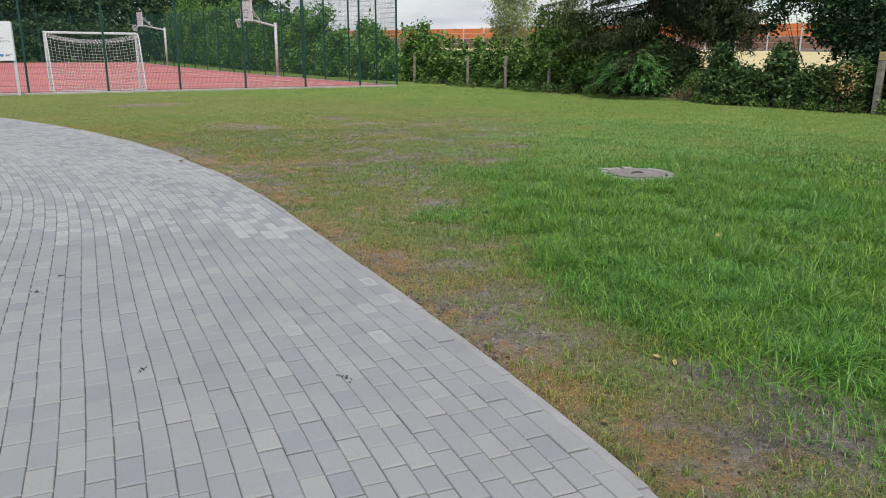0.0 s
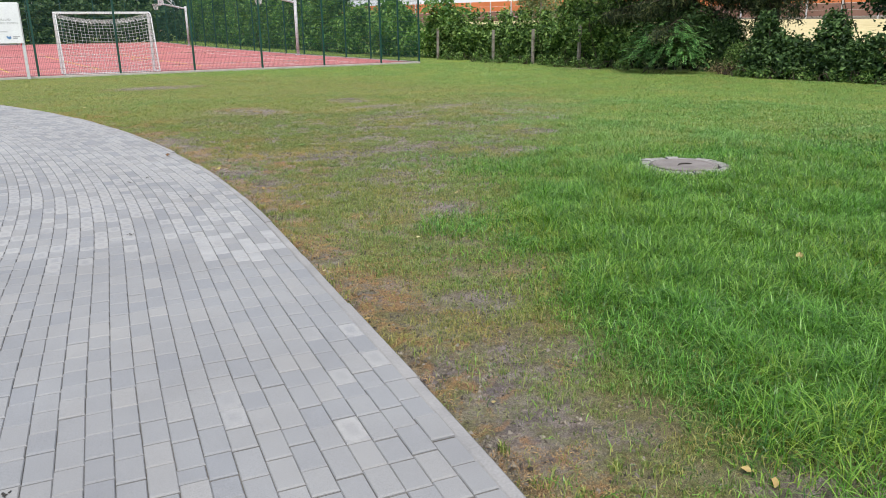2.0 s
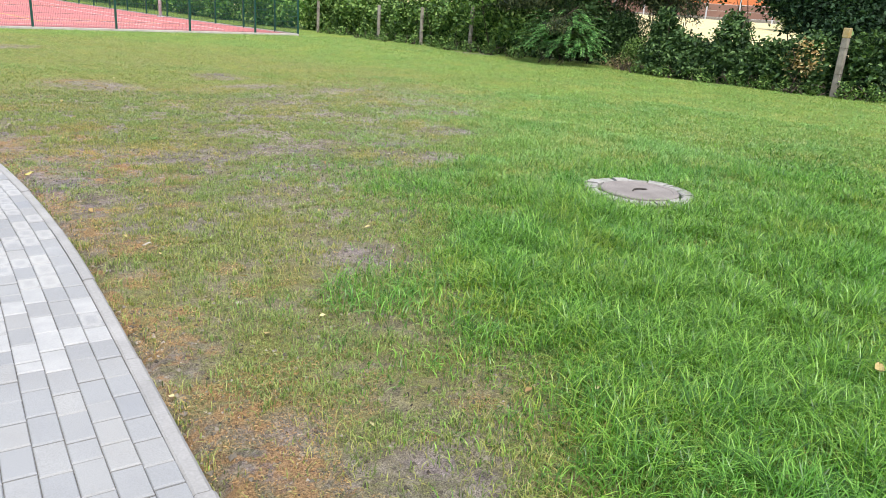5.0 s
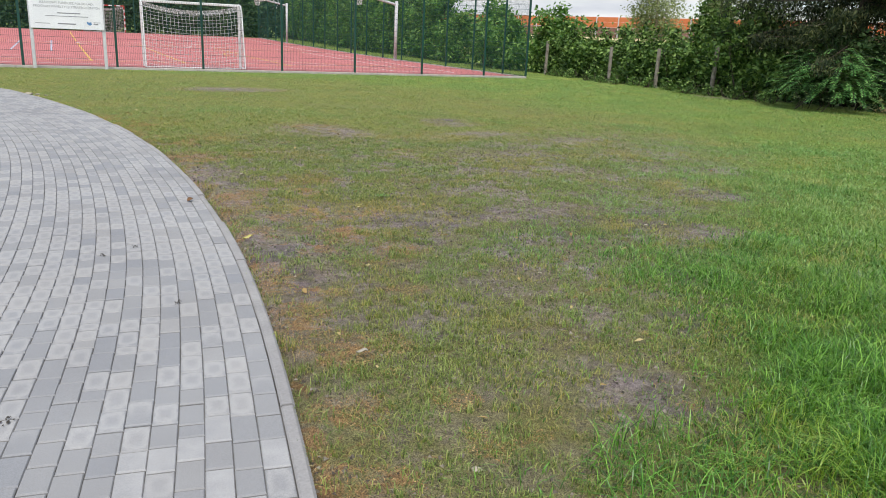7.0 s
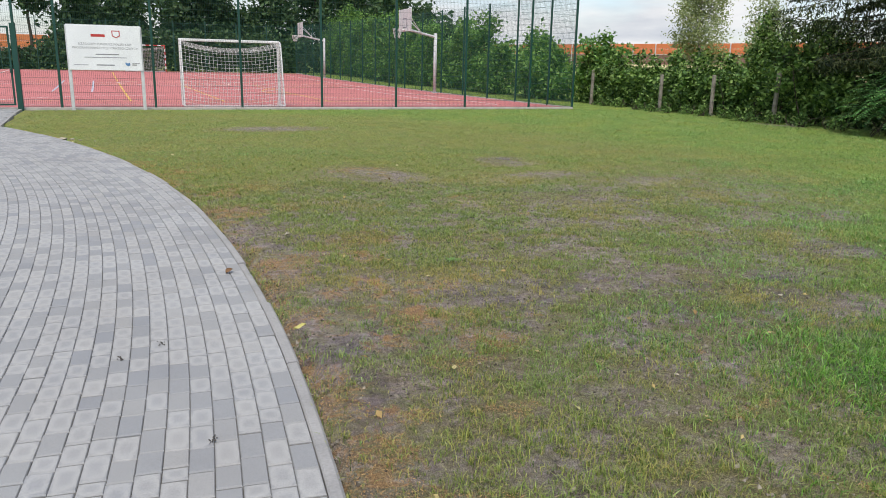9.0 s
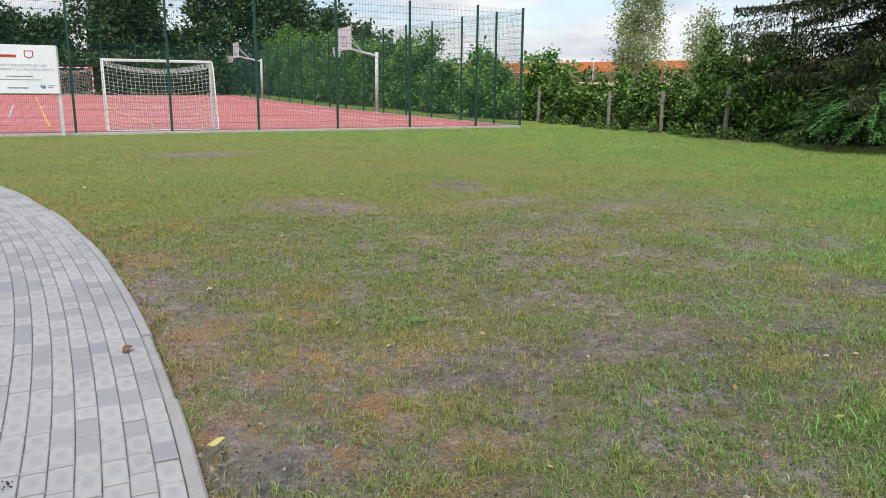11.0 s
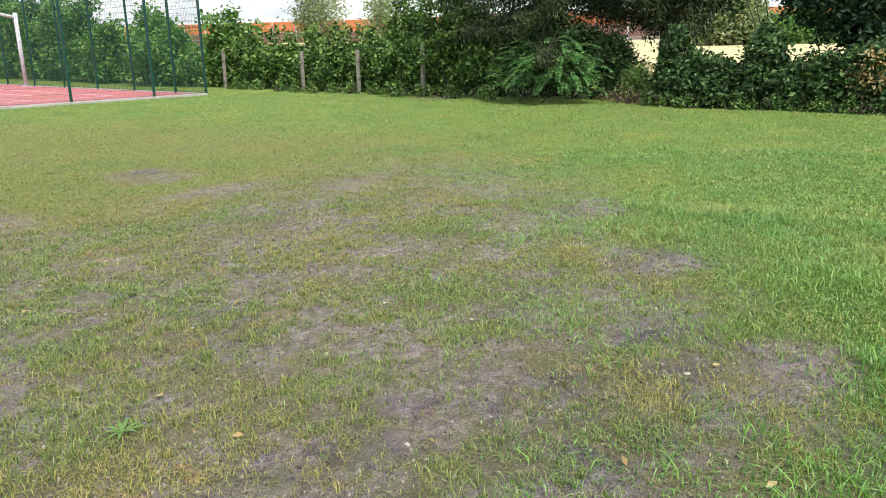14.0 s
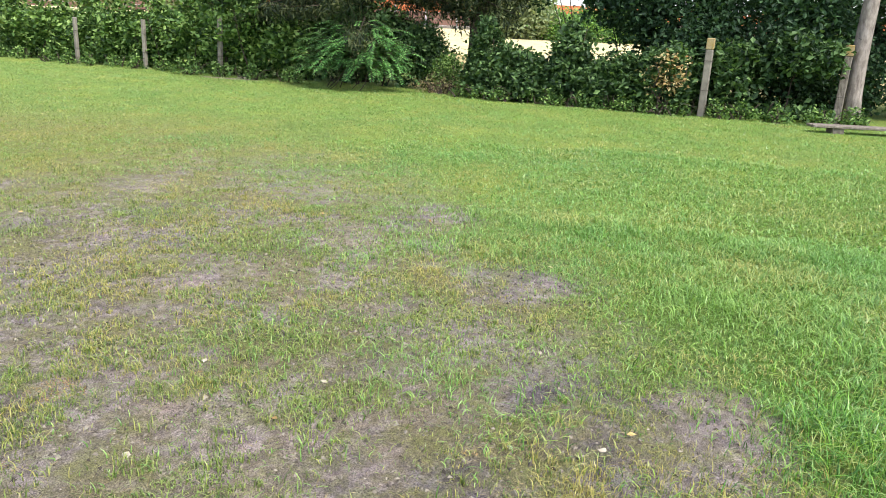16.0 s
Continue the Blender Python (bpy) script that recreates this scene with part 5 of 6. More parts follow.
def paver_local(length, width):
    """One stone about its own centre: sides, chamfered rim and top."""
    hx, hy, c, e = length / 2, width / 2, 0.0065, 0.0032
    ring = [(-1, -1), (1, -1), (1, 1), (-1, 1)]
    return np.array([(sx * hx, sy * hy, -0.05) for sx, sy in ring] + [(sx * hx, sy * hy, -0.005) for sx, sy in ring] + [(sx * (hx - c), sy * (hy - e), 0.0) for sx, sy in ring])


def build_path():
    rng = np.random.default_rng(40)
    n = 90
    a = np.linspace(A0, A1, n)
    b = Builder()
    er = edge_r(a)
    top_o, top_i = ring_xyz(er - KERB_W, a, -0.008), ring_xyz(er - 5.2, a, -0.008)
    bot_o, bot_i = ring_xyz(er - KERB_W, a, -0.10), ring_xyz(er - 5.2, a, -0.10)
    i = np.arange(n - 1)
    q = np.concatenate([np.stack([o1 + i, o1 + i + 1, o2 + i + 1, o2 + i], 1) for o1, o2 in ((0, n), (2 * n, 0), (n, 3 * n))])
    b.add(np.vstack([top_o, top_i, bot_o, bot_i]), q)
    path = thing("path", "curved footpath of grey concrete pavers", "path", kind="structure", data=b.mesh("path", M_JOINT))
    # edging strips, a metre each
    step = 1.0 / EDGE_R
    for k in range(int((A1 - A0) / step)):
        if A0 + (k + 0.5) * step > 0.475:
            break
        aa = np.linspace(A0 + k * step + 0.0001, A0 + (k + 1) * step - 0.0001, 5)
        jit = rng.normal(0, 0.006)
        ro, ri = edge_r(aa) + jit, edge_r(aa) - KERB_W + 0.002
        z = -0.001 + rng.normal(0, 0.003)
        prof = ((ri, -0.12), (ri, z - 0.006), (ri + 0.008, z), (ro - 0.012, z), (ro, z - 0.012), (ro, -0.12))
        v = np.concatenate([ring_xyz(r, aa, zz) for r, zz in prof])
        qq = [(s * 5 + j, s * 5 + j + 1, (s + 1) * 5 + j + 1, (s + 1) * 5 + j) for s in range(5) for j in range(4)]
        qq += [(0, 5, 10, 25), (10, 15, 20, 25), (4, 29, 14, 9), (14, 29, 24, 19)]
        part("edging_strip", Builder().add(v, [f[::-1] for f in qq]), M_EDGE, path)
    # courses of pavers
    sizes = (0.160, 0.178, 0.195, 0.130, 0.092)
    meshes = {}
    for s in sizes:
        me = mesh_np("paver", paver_local(s - 0.007, ROW_W - 0.0018), [PAVER_FACES], M_PAVER_ONE)
        paver_uv(me, 1)
        meshes[s] = me
    verts, pale, picked = [], [], 0
    for row in range(53):
        ang = A0 + rng.uniform(0, 0.17) / EDGE_R
        while ang < A1 - 0.003:
            s = sizes[rng.choice(5, p=(0.30, 0.34, 0.26, 0.06, 0.04))]
            rw = row_width(ang)
            r = float(edge_r(ang)) - KERB_W - (row + 0.5) * rw
            mid = ang + s / 2 / r
            slope = float(edge_r(mid + 0.003) - edge_r(mid - 0.003)) / (0.006 * r)
            x, y = EDGE_C[0] + r * math.cos(mid), EDGE_C[1] + r * math.sin(mid)
            z, turn = rng.normal(0, 0.0013), mid + math.pi / 2 - slope + rng.normal(0, 0.004)
            if row < 23 and -26.1 < y < -23.9 and picked < 300:
                part("paver", meshes[s], None, path, m=Matrix.Translation((x, y, z)) @ Matrix.Rotation(turn, 4, "Z") @ Matrix.Diagonal((1, (rw - 0.0018) / (ROW_W - 0.0018), 1, 1)))
                picked += 1
            else:
                p = paver_local(s - 0.007, rw - 0.0018)
                c, w = math.cos(turn), math.sin(turn)
                patch = ((x + 14.78) / 0.34) ** 2 + ((y + 23.05) / 0.48) ** 2
                (pale if patch < 1 and rng.uniform() < 0.45 else verts).append(np.stack([x + p[:, 0] * c - p[:, 1] * w, y + p[:, 0] * w + p[:, 1] * c, z + p[:, 2]], 1))
            ang += s / r
    # straight spur to the gate
    for k in range(6):
        y0, y1 = -5.80 + 0.95 * k, -5.80 + 0.95 * (k + 1) - 0.006
        x0, x1 = float(spur_edge(y0)), float(spur_edge(y1))
        v = [(x + w, y, z) for z in (-0.12, 0.0) for x, y in ((x0, y0), (x1, y1)) for w in (-0.06, 0.0)]
        part("edging_strip", Builder().add(v, [(0, 2, 3, 1), (4, 5, 7, 6), (0, 1, 5, 4), (2, 6, 7, 3), (0, 4, 6, 2), (1, 3, 7, 5)]), M_EDGE, path)
    base = Builder()
    for y0, y1 in zip(np.arange(-5.8, -0.1, 0.475)[:-1], np.arange(-5.8, -0.1, 0.475)[1:]):
        base.box((-20.9, y0, -0.10), (float(spur_edge(y1)) - 0.06, y1, -0.0085))
    part("bedding", base, M_JOINT, path, "dark jointing sand under the spur")
    for row, y in enumerate(np.arange(-5.75, -0.14, 0.094)):
        x = -20.9 + rng.uniform(0, 0.17)
        while x < float(spur_edge(y)) - 0.15:
            sz = sizes[rng.choice(3)]
            if off_path(x + sz / 2, y) > 0.0:
                p = paver_local(sz - 0.007, 0.0922)
                verts.append(np.stack([x + sz / 2 + p[:, 0], y + p[:, 1], rng.normal(0, 0.0013) + p[:, 2]], 1))
            x += sz
    for name, group, m, label in (("pavers", verts, M_PAVER, "grey pavers in curved courses"), ("pale_pavers", pale, M_PAVER_PALE, "patch of newer, paler pavers")):
        f = (np.arange(len(group))[:, None, None] * 12 + PAVER_FACES[None]).reshape(-1, 4)
        me = mesh_np(name, np.concatenate(group), [f], m)
        paver_uv(me, len(group))
        tagged(part(name, me, None, path), label, kind="stuff")


build_path()

# ---------- manhole cover ----------
MH = (-9.97, -22.84)


def build_manhole():
    rng = np.random.default_rng(9)
    ob = thing("manhole_cover", "round concrete manhole cover ringed with pale stones", "manhole cover", Matrix.Translation((*MH, 0.0)))
    bm = bmesh.new()
    n = 40
    prof = ((0.335, -0.05), (0.335, 0.022), (0.325, 0.03), (0.29, 0.03), (0.28, 0.024), (0.0, 0.026))
    rings = [[bm.verts.new((r * math.cos(2 * math.pi * k / n), r * math.sin(2 * math.pi * k / n), z)) for k in range(n)] for r, z in prof[:-1]]
    for p, q in zip(rings[:-1], rings[1:]):
        for k in range(n):
            bm.faces.new((p[k], p[(k + 1) % n], q[(k + 1) % n], q[k]))
    bm.faces.new(rings[-1])
    me = bpy.data.meshes.new("lid")
    bm.to_mesh(me)
    bm.free()
    me.materials.append(M_LID)
    part("lid", me, None, ob)
    b = Builder()
    t = np.linspace(0, 1, 9)
    b.tube(np.stack([-0.10 + 0.2 * t, 0.02 * np.sin(t * 6), 0.02 + 0.016 * np.sin(t * np.pi)], 1), 0.008, 6)
    part("handle", b, M_STAIN, ob, "rusty iron handle")
    a = 0.0
    while a < 2 * math.pi - 0.12:
        w = min(rng.uniform(0.26, 0.46), 2 * math.pi - a)
        aa = np.linspace(a + 0.02, a + w - 0.02, 4)
        r0, r1, z = 0.352 + rng.uniform(0, 0.012), 0.475 + rng.uniform(-0.035, 0.02), 0.02 + rng.normal(0, 0.005)
        v = []
        for r, zz in ((r0, -0.06), (r0, z - 0.01), (r0 + 0.012, z), (r1 - 0.016, z + rng.normal(0, 0.004)), (r1, z - 0.018), (r1, -0.06)):
            v += [(r * math.cos(k), r * math.sin(k), zz) for k in aa]
        q = [(s * 4 + j, s * 4 + j + 1, (s + 1) * 4 + j + 1, (s + 1) * 4 + j) for s in range(5) for j in range(3)]
        q += [(0, 4, 8, 20), (8, 12, 16, 20), (3, 23, 11, 7), (11, 23, 19, 15)]
        part("stone", Builder().add(v, [f[::-1] for f in q]), M_RINGSTONE, ob)
        a += w


build_manhole()

# ---------- sward ----------


def value_noise(x, y, cell, seed):
    """Smooth random field between 0 and 1."""
    g = np.random.default_rng(seed).uniform(0, 1, (128, 128))
    u, w = x / cell, y / cell
    i, j = np.floor(u).astype(int), np.floor(w).astype(int)
    f, h = u - i, w - j
    f, h = f * f * (3 - 2 * f), h * h * (3 - 2 * h)
    a = g[i % 128, j % 128] * (1 - f) + g[(i + 1) % 128, j % 128] * f
    c = g[i % 128, (j + 1) % 128] * (1 - f) + g[(i + 1) % 128, (j + 1) % 128] * f
    return a * (1 - h) + c * h


def line_distance(x, y):
    """Distance from the stretch of path that the walk follows."""
    a, c = np.array([-17.0, -29.0]), np.array([-13.3, -20.9])
    d = c - a
    t = np.clip(((x - a[0]) * d[0] + (y - a[1]) * d[1]) / (d @ d), 0, 1)
    return np.hypot(x - a[0] - t * d[0], y - a[1] - t * d[1])


def scatter(rng, count, x0, x1, y0, y1):
    return rng.uniform(x0, x1, count), rng.uniform(y0, y1, count)


def allowed(x, y):
    return (off_path(x, y) > -0.025) & ~on_spur(x, y) & (y < -0.13) & (x < 3.3) & (np.hypot(x - MH[0], y - MH[1]) > 0.44)


def blades(rng, x, y, h, w, lean, pieces=2):
    """Bent grass blades: tapering strips whose tips droop over."""
    n = len(x)
    z = soil_z(x, y)
    a = rng.uniform(0, 2 * np.pi, n)
    dx, dy = np.cos(a), np.sin(a)
    tw = a + np.pi / 2 + rng.normal(0, 0.5, n)
    sx, sy = np.cos(tw) * w / 2, np.sin(tw) * w / 2
    ln = lean * rng.uniform(0.25, 1.5, n)
    rows = []
    for k in range(pieces):
        t = k / pieces
        out, up = h * ln * t ** 2 * 0.9, h * (t - 0.33 * np.minimum(ln, 1.9) * t ** 2.2)
        taper = 1.0 - 0.35 * t
        for s in (-1, 1):
            rows.append(np.stack([x + dx * out + s * sx * taper, y + dy * out + s * sy * taper, z + up - (0.01 if k == 0 else 0.0)], -1))
    rows.append(np.stack([x + dx * h * ln * 0.9, y + dy * h * ln * 0.9, z + np.maximum(h * (1 - 0.33 * np.minimum(ln, 1.9)), 0.008)], -1))
    v = np.stack(rows, 1).reshape(-1, 3)
    i = np.arange(n)[:, None] * (2 * pieces + 1)
    q = np.concatenate([np.zeros((0, 4), int)] + [i + [[2 * k, 2 * k + 1, 2 * k + 3, 2 * k + 2]] for k in range(pieces - 1)])
    return v, q, i + [[2 * pieces - 2, 2 * pieces - 1, 2 * pieces]]


def build_sward():
    rng = np.random.default_rng(77)
    made = {"lush": [], "meadow": [], "thin": []}
    for lo, hi, dens_l, dens_t, wide_l, wide_t, tall in ((0, 3.2, 6400, 9800, 0.0042, 0.0034, 1.0), (3.2, 6, 5000, 7000, 0.0050, 0.0048, 0.85), (6, 10, 1700, 4000, 0.0090, 0.0085, 0.6), (10, 16, 900, 2100, 0.015, 0.014, 0.48), (16, 34, 360, 760, 0.026, 0.025, 0.42)):
        x0, x1, y0, y1 = max(-17.5, -17 - hi), min(3.3, -13.3 + hi), max(-31.5, -29 - hi), min(-0.15, -20.9 + hi)
        area = (x1 - x0) * (y1 - y0)
        for kind, dens in (("lush", dens_l), ("thin", dens_t)):
            x, y = scatter(rng, int(area * dens), x0, x1, y0, y1)
            # the lawn south of the walk is kept thinner
            south = np.where(x < -10, -29.5 + 0.46 * (x + 17), -26.3 + 0.35 * (x + 10)) - y
            keep = rng.uniform(0, 1, len(x)) < np.clip(1 - south / 1.4, 0.16, 1)
            x, y = x[keep], y[keep]
            d = line_distance(x, y)
            keep = (d >= lo) & (d < hi) & allowed(x, y)
            x, y = x[keep], y[keep]
            stray = np.interp(y, [-25, -21, -14], [0.6, 2.8, 4.0])
            lu = lushness(x + (value_noise(x, y, 0.9, 1) * 0.6 + value_noise(x, y, 0.3, 5) * 0.4 - 0.5) * stray, y)
            lu = np.maximum(lu, 0.4 * np.clip((y + 17) / 7, 0, 1) * (1 - bareness(x, y)))
            cl = value_noise(x, y, 0.26, 2) * 0.5 + value_noise(x, y, 0.08, 3) * 0.5
            ba = bareness(x, y) * (0.55 + 0.6 * value_noise(x, y, 0.12, 9))
            big = value_noise(x, y, 1.7, 4)
            if kind == "lush":
                p = lu * (0.62 + 0.7 * cl) + (1 - lu) * np.clip((cl - 0.66) * 2.6, 0, 0.5) * np.clip((big - 0.35) * 2, 0, 1)
            else:
                near_edge = np.clip(off_path(x, y) / 0.4, 0.4, 1)
                tuft = value_noise(x, y, 0.15, 51) * 0.4 + value_noise(x, y, 0.06, 52) * 0.35 + value_noise(x, y, 0.5, 53) * 0.25
                p = np.clip((tuft - np.interp(y, [-23, -20, -17, -14.5], [0.34, 0.425, 0.41, 0.34])) * 6.5, 0.08, 1) * (0.6 + 0.6 * big) * near_edge * (1 - 0.45 * lu)
            swept = np.clip(litter_cover(x, y) * 1.6 - 0.75, 0, 0.85) * (value_noise(x, y, 0.3, 61) > 0.4) * (off_path(x, y) < 1.5)
            ok = rng.uniform(0, 1, len(x)) < p * (1 - np.clip(ba, 0, 0.7)) * (1 - swept)
            x, y, lu, cl = x[ok], y[ok], lu[ok], cl[ok]
            if kind == "lush":
                tuft = value_noise(x, y, 0.22, 21)
                h = (0.055 + 0.06 * lu + 0.12 * (tuft - 0.45)) * rng.uniform(0.5, 1.35, len(x)) * tall * (0.5 + 0.5 * lu)
                wide, pieces, lean = wide_l, 3 if hi <= 6 else 2 if hi <= 10 else 1, 1.25 if hi <= 6 else 1.8
            else:
                h = (0.014 + 0.042 * cl) * rng.uniform(0.4, 1.35, len(x)) * (0.5 + 0.5 * tall)
                wide, pieces, lean = wide_t, 2 if hi <= 6 else 1, 1.2 if hi <= 4 else 1.6 if hi <= 6 else 2.0
            # away from the corner by the path the deep green grass gives way to paler meadow
            patch_tone = np.hypot((x + 12.3) / 1.9, y + 25.3) + (value_noise(x, y, 1.3, 71) - 0.5) * 2.6 + rng.normal(0, 1.0, len(x))
            pale = (patch_tone > 3.2) & (kind == "lush")
            for name, pick in (("meadow", pale), (kind, ~pale)):
                if pick.any():
                    k = int(pick.sum())
                    made[name].append(blades(rng, x[pick], y[pick], np.clip(h[pick], 0.012, 0.2) * (0.68 if name == "meadow" else 1.0), wide * rng.uniform(0.7, 1.3, k), lean, pieces))
    # separate tufts over the thin ground
    cx, cy = scatter(rng, 13000, -15.2, -7.0, -28.5, -12.0)
    ok = allowed(cx, cy) & (rng.uniform(0, 1, len(cx)) < (0.9 - lushness(cx, cy)) * (0.3 + 0.9 * value_noise(cx, cy, 1.1, 31)) * (1 - 0.9 * bareness(cx, cy)) * np.clip((9.5 - line_distance(cx, cy)) / 4, 0, 1))
    cx, cy = cx[ok], cy[ok]
    per = 18
    rad = np.repeat(rng.uniform(0.015, 0.06, len(cx)), per)
    aa, rr = rng.uniform(0, 2 * np.pi, len(rad)), np.sqrt(rng.uniform(0, 1, len(rad)))
    tx, ty = np.repeat(cx, per) + rad * rr * np.cos(aa), np.repeat(cy, per) + rad * rr * np.sin(aa)
    ok = allowed(tx, ty)
    tall = np.repeat(rng.uniform(0.02, 0.058, len(cx)), per)[ok] * rng.uniform(0.5, 1.2, ok.sum())
    made["thin"].append(blades(rng, tx[ok], ty[ok], tall, rng.uniform(0.0028, 0.005, ok.sum()), 0.8, 2))
    for kind, m, label in (("lush", M_LUSH, "deep green grass in the corner by the path"), ("meadow", M_MEADOW, "yellow-green meadow grass"), ("thin", M_THIN, "thin yellow-green grass on dry soil")):
        off, vs, qs, ts = 0, [], [], []
        for v, q, t in made[kind]:
            vs.append(v)
            qs.append(np.asarray(q, int).reshape(-1, 4) + off)
            ts.append(t + off)
            off += len(v)
        thing("grass", label, "grass", kind="stuff", data=mesh_np("grass", np.concatenate(vs), [np.concatenate(qs), np.concatenate(ts)], m))


build_sward()


def build_tussock(x, y, r, n, seed, label):
    rng = np.random.default_rng(seed)
    a, d = rng.uniform(0, 2 * np.pi, n), r * np.sqrt(rng.uniform(0, 1, n))
    px, py = x + d * np.cos(a), y + d * np.sin(a)
    v, q, t = blades(rng, px, py, rng.uniform(0.05, 0.14, n), rng.uniform(0.003, 0.0055, n), 1.3, 4)
    thing("grass_tussock", label, "grass", group="grass tussocks", kind="stuff", data=mesh_np("grass_tussock", v, [q, t], M_LUSH))


for k, (tx, ty, tr) in enumerate(((-13.25, -23.55, 0.34), (-13.0, -24.2, 0.3), (-13.5, -26.6, 0.3), (-13.9, -26.9, 0.2))):
    build_tussock(tx, ty, tr, int(420 * tr * tr / 0.09), 500 + k, "tall tussock of bright green grass blades")

# ---------- litter, leaves, stones ----------


def build_litter():
    rng = np.random.default_rng(15)
    x, y = scatter(rng, 900000, -15.6, -11, -28.6, -12)
    off = off_path(x, y)
    f = value_noise(x, y, 0.33, 11) * 0.6 + value_noise(x, y, 0.12, 12) * 0.4
    ok = (off > 0.01) & allowed(x, y) & (f > 0.84 - 0.42 * litter_cover(x, y)) & (off < 4)
    x, y = x[ok], y[ok]
    c = np.stack([x, y, soil_z(x, y) + rng.uniform(0.004, 0.016, len(x))], -1)
    v, t = leaves(rng, c, 0.013, 0.16, 1.2)
    thing("rust_litter", "rust-brown dead needles and dry litter beside the path", "litter", kind="stuff", data=mesh_np("rust_litter", v, [t], M_LITTER))
    # straw strewn over the thin sward
    x, y = scatter(rng, 60000, -16, -6, -29, -9)
    ok = allowed(x, y) & (lushness(x, y) < 0.7)
    x, y = x[ok], y[ok]
    c = np.stack([x, y, soil_z(x, y) + rng.uniform(0.004, 0.02, len(x))], -1)
    v, t = leaves(rng, c, 0.026, 0.09, 1.4)
    thing("dry_straw", "bleached dry grass stems lying on the soil", "straw", kind="stuff", data=mesh_np("dry_straw", v, [t], M_STRAW))
    x, y = scatter(rng, 1000, -17, -5, -29, -6)
    near = np.exp(-np.clip(off_path(x, y), 0, 9) / 1.6)
    ok = allowed(x, y) & (rng.uniform(0, 1, len(x)) < 0.18 + 0.7 * near) & (lushness(x, y) < 0.8)
    x, y = x[ok], y[ok]
    c = np.stack([x, y, soil_z(x, y) + 0.018], -1)
    v, t = leaves(rng, c, 0.042, 0.6, 1.8, 0, 0.14)
    thing("fallen_leaves", "small yellow and brown fallen leaves on the lawn", "leaves", kind="stuff", data=mesh_np("fallen_leaves", v, [t], M_AUTUMN))


build_litter()


def build_clods():
    """Crumbs of dry soil lying on the thin ground, little four-sided lumps."""
    rng = np.random.default_rng(16)
    x, y = scatter(rng, 90000, -15.5, -8.5, -28.6, -15)
    f = value_noise(x, y, 0.4, 41) + 0.5 * bareness(x, y) + 0.2 * value_noise(x, y, 0.1, 42)
    ok = allowed(x, y) & (line_distance(x, y) < 6) & (f > 0.55) & (lushness(x, y) * (1 - bareness(x, y)) < 0.6)
    x, y = x[ok], y[ok]
    n = len(x)
    r = (0.004 + 0.013 * rng.uniform(0, 1, n) ** 3)[:, None]
    c = np.stack([x, y, soil_z(x, y)], -1)
    a = rng.uniform(0, 2 * np.pi, n)
    v = [c + r * np.stack([np.cos(a + k * 2.09), np.sin(a + k * 2.09), 0 * a - 0.2], -1) * rng.uniform(0.6, 1.4, (n, 1)) for k in range(3)]
    v.append(c + r * np.stack([rng.normal(0, 0.3, n), rng.normal(0, 0.3, n), rng.uniform(0.4, 0.9, n)], -1))
    i = np.arange(n)[:, None] * 4
    t = np.concatenate([i + [[0, 1, 3]], i + [[1, 2, 3]], i + [[2, 0, 3]]])
    thing("soil_clods", "dry crumbs of grey-brown soil on the thin lawn", "soil", kind="stuff", data=mesh_np("soil_clods", np.stack(v, 1).reshape(-1, 3), [t], M_CLOD))


build_clods()


def build_pebble(name, label, category, x, y, r, m, seed, group, z=None):
    """A flattened, chipped lump lying on the ground."""
    rng = np.random.default_rng(seed)
    bm = bmesh.new()
    bmesh.ops.create_icosphere(bm, subdivisions=2, radius=1)
    for v in bm.verts:
        k = 0.75 + 0.5 * noise.noise(v.co * 1.4 + Vector((seed, 0, 0)))
        v.co = Vector((v.co.x * r * 1.3 * k, v.co.y * r * 0.85 * k, v.co.z * r * 0.45 * k))
    me = bpy.data.meshes.new(name)
    bm.to_mesh(me)
    bm.free()
    me.materials.append(m)
    zz = float(soil_z(np.array([x]), np.array([y]))[0]) + 0.2 * r if z is None else z
    thing(name, label, category, pose(x, y, zz, 0, 0, rng.uniform(0, 360)), group, data=me)


STONES = [(-13.49, -17.68, 0.035), (-10.90, -20.46, 0.035), (-9.87, -18.36, 0.03), (-9.68, -18.03, 0.03), (-11.75, -19.06, 0.035), (-11.07, -18.78, 0.035), (-10.97, -19.32, 0.03), (-11.05, -20.16, 0.03),
          (-7.88, -16.57, 0.035), (-8.87, -18.99, 0.03), (-13.91, -23.25, 0.04), (-12.1, -19.9, 0.03), (-11.95, -18.25, 0.03), (-12.45, -21.3, 0.03), (-10.2, -20.0, 0.03)]
for k, (px, py, pr) in enumerate(STONES):
    build_pebble("stone", "small pale stone lying in the thin grass", "stone", px, py, pr * 0.5, M_PALE, 600 + k, "pale stones")

for k, (px, py, pr) in enumerate(((-16.15, -8.75, 0.07), (-16.0, -8.85, 0.05), (-16.3, -8.7, 0.045), (-15.85, -9.0, 0.035), (-15.6, -9.2, 0.03), (2.35, -8.0, 0.07), (2.3, -8.25, 0.06), (2.5, -7.7, 0.05))):
    build_pebble("rubble_piece", "pale lump of broken concrete lying at the lawn's edge", "rubble", px, py, pr, M_PALE, 650 + k, "rubble pieces")


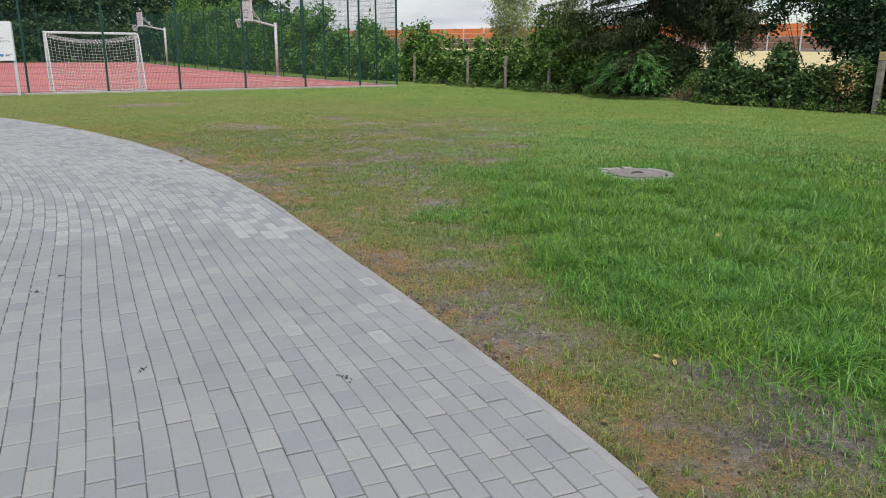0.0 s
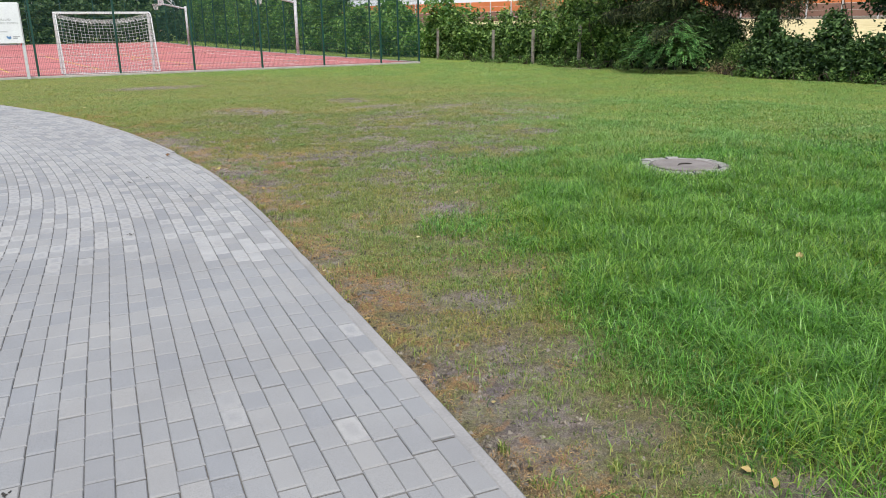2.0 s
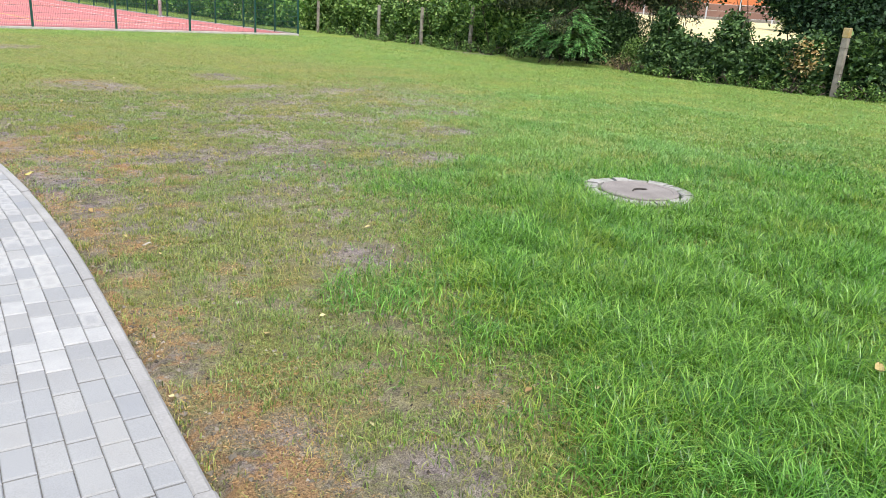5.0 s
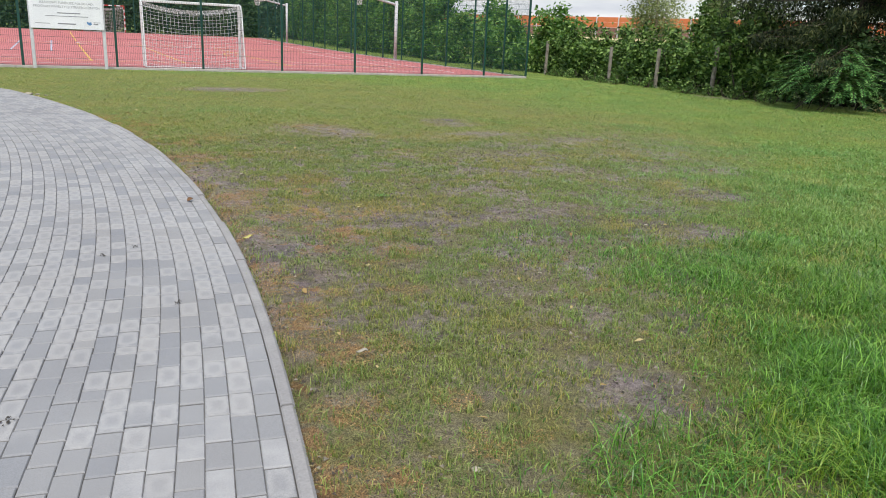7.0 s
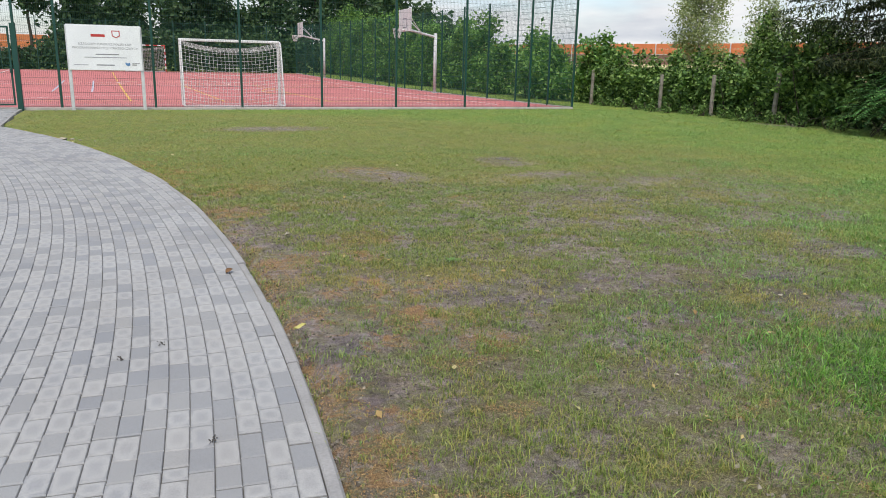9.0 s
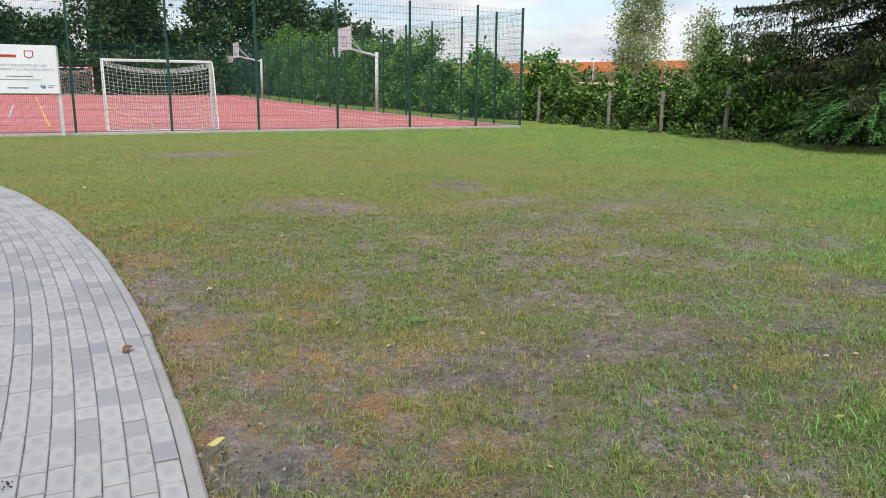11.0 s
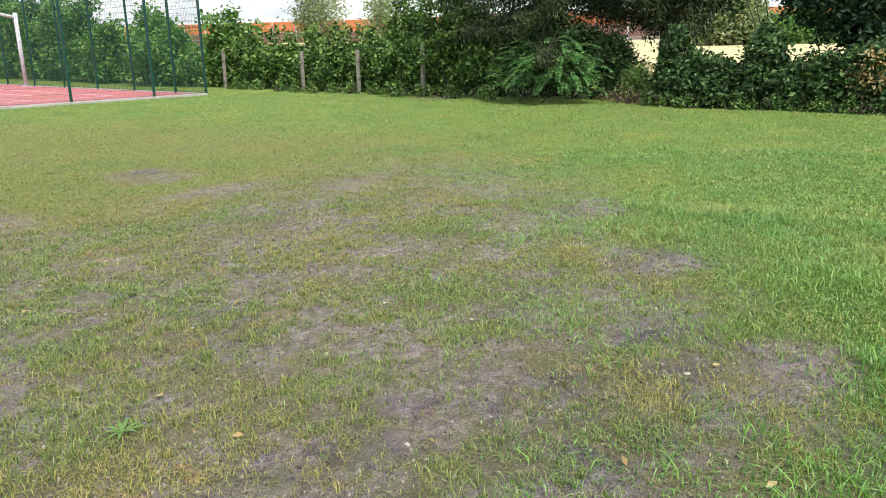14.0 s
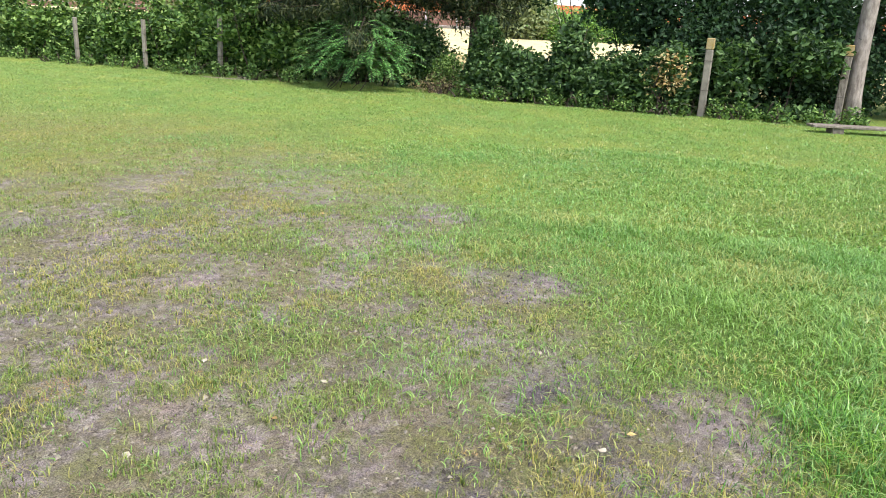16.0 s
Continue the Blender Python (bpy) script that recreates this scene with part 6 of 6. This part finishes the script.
def build_leaf_thing(x, y, size, z, m, label, seed):
    rng = np.random.default_rng(seed)
    b = Builder()
    n = 7
    t = np.linspace(0, 1, n)
    w = np.sin(t * np.pi) ** 0.8 * size * 0.32
    curl = 0.12 * size * np.sin(t * 5 + seed)
    rows = [np.stack([(t - 0.5) * size, s * w, curl + abs(s) * 0.12 * size], 1) for s in (-1, 0, 1)]
    q = [(s * n + j, s * n + j + 1, (s + 1) * n + j + 1, (s + 1) * n + j) for s in range(2) for j in range(n - 1)]
    b.add(np.concatenate(rows), q)
    thing("fallen_leaf", label, "leaf", pose(x, y, z, 0, 0, rng.uniform(0, 360)), "single leaves", data=b.mesh("fallen_leaf", m))


for k, (px, py, ps, pz, pm, lab) in enumerate((
    (-14.36, -18.87, 0.075, 0.015, M_DEADLEAF, "curled brown dead leaf on the pavers"),
    (-14.13, -20.18, 0.075, 0.02, M_YLEAF, "pale yellow leaf at the path's edge"),
    (-13.75, -17.81, 0.075, 0.01, M_PALE, "pale dry leaf on the lawn"),
    (-12.04, -25.54, 0.07, 0.06, M_AUTUMN, "dry orange-brown leaf caught in the deep grass"),
    (-13.99, -22.24, 0.055, 0.012, M_SCRAP, "curled pale dry leaf lying in the thin grass"))):
    build_leaf_thing(px, py, ps, pz, pm, lab, k)


def build_weed(x, y):
    rng = np.random.default_rng(71)
    ob = thing("weed", "small broad-leaved green weed in the thin grass", "plant", Matrix.Translation((x, y, -0.02)))
    for k in range(9):
        a, L = k * 2 * math.pi / 9 + rng.uniform(-0.2, 0.2), rng.uniform(0.08, 0.125)
        t = np.linspace(0, 1, 5)
        w = np.sin(np.clip(t, 0.02, 1) ** 0.8 * np.pi) * 0.009
        mid = np.stack([L * t, 0 * t, 0.02 + 0.06 * t - 0.04 * t ** 2], 1)
        v = np.concatenate([mid + [[0, -1, 0.3]] * w[:, None], mid, mid + [[0, 1, 0.3]] * w[:, None]])
        q = [(s * 5 + j, s * 5 + j + 1, (s + 1) * 5 + j + 1, (s + 1) * 5 + j) for s in range(2) for j in range(4)]
        part("leaf", Builder().add(v, q), M_HEDGE, ob, m=Matrix.Scale(0.85, 4) @ Matrix.Rotation(a, 4, "Z"))


build_weed(-12.735, -19.03)


def build_stain(x, y, seed):
    """A thin smear of trodden dirt on the pavers."""
    rng = np.random.default_rng(seed)
    b = Builder()
    for k in range(12):
        cx, cy, r = rng.normal(0, 0.022), rng.normal(0, 0.009), rng.uniform(0.002, 0.006)
        a = np.linspace(0, 2 * np.pi, 8)[:-1]
        ring = np.stack([cx + r * 1.7 * np.cos(a), cy + r * np.sin(a) * rng.uniform(0.5, 1), 0 * a], 1)
        b.add(np.vstack([ring, [(cx, cy, 0.003)]]), [], [(j, (j + 1) % 7, 7) for j in range(7)])
    thing("dirt_spot", "dark trodden dirt spot on the pavers", "dirt", pose(x, y, 0.004, 0, 0, rng.uniform(0, 180)), "dirt spots", kind="stuff", data=b.mesh("dirt_spot", M_STAIN))


for k, (px, py) in enumerate(((-16.62, -24.05), (-16.45, -23.75), (-16.35, -25.6), (-15.05, -20.3), (-14.85, -20.15), (-15.6, -26.2), (-14.7, -21.3), (-15.4, -22.4))):
    build_stain(px, py, 800 + k)
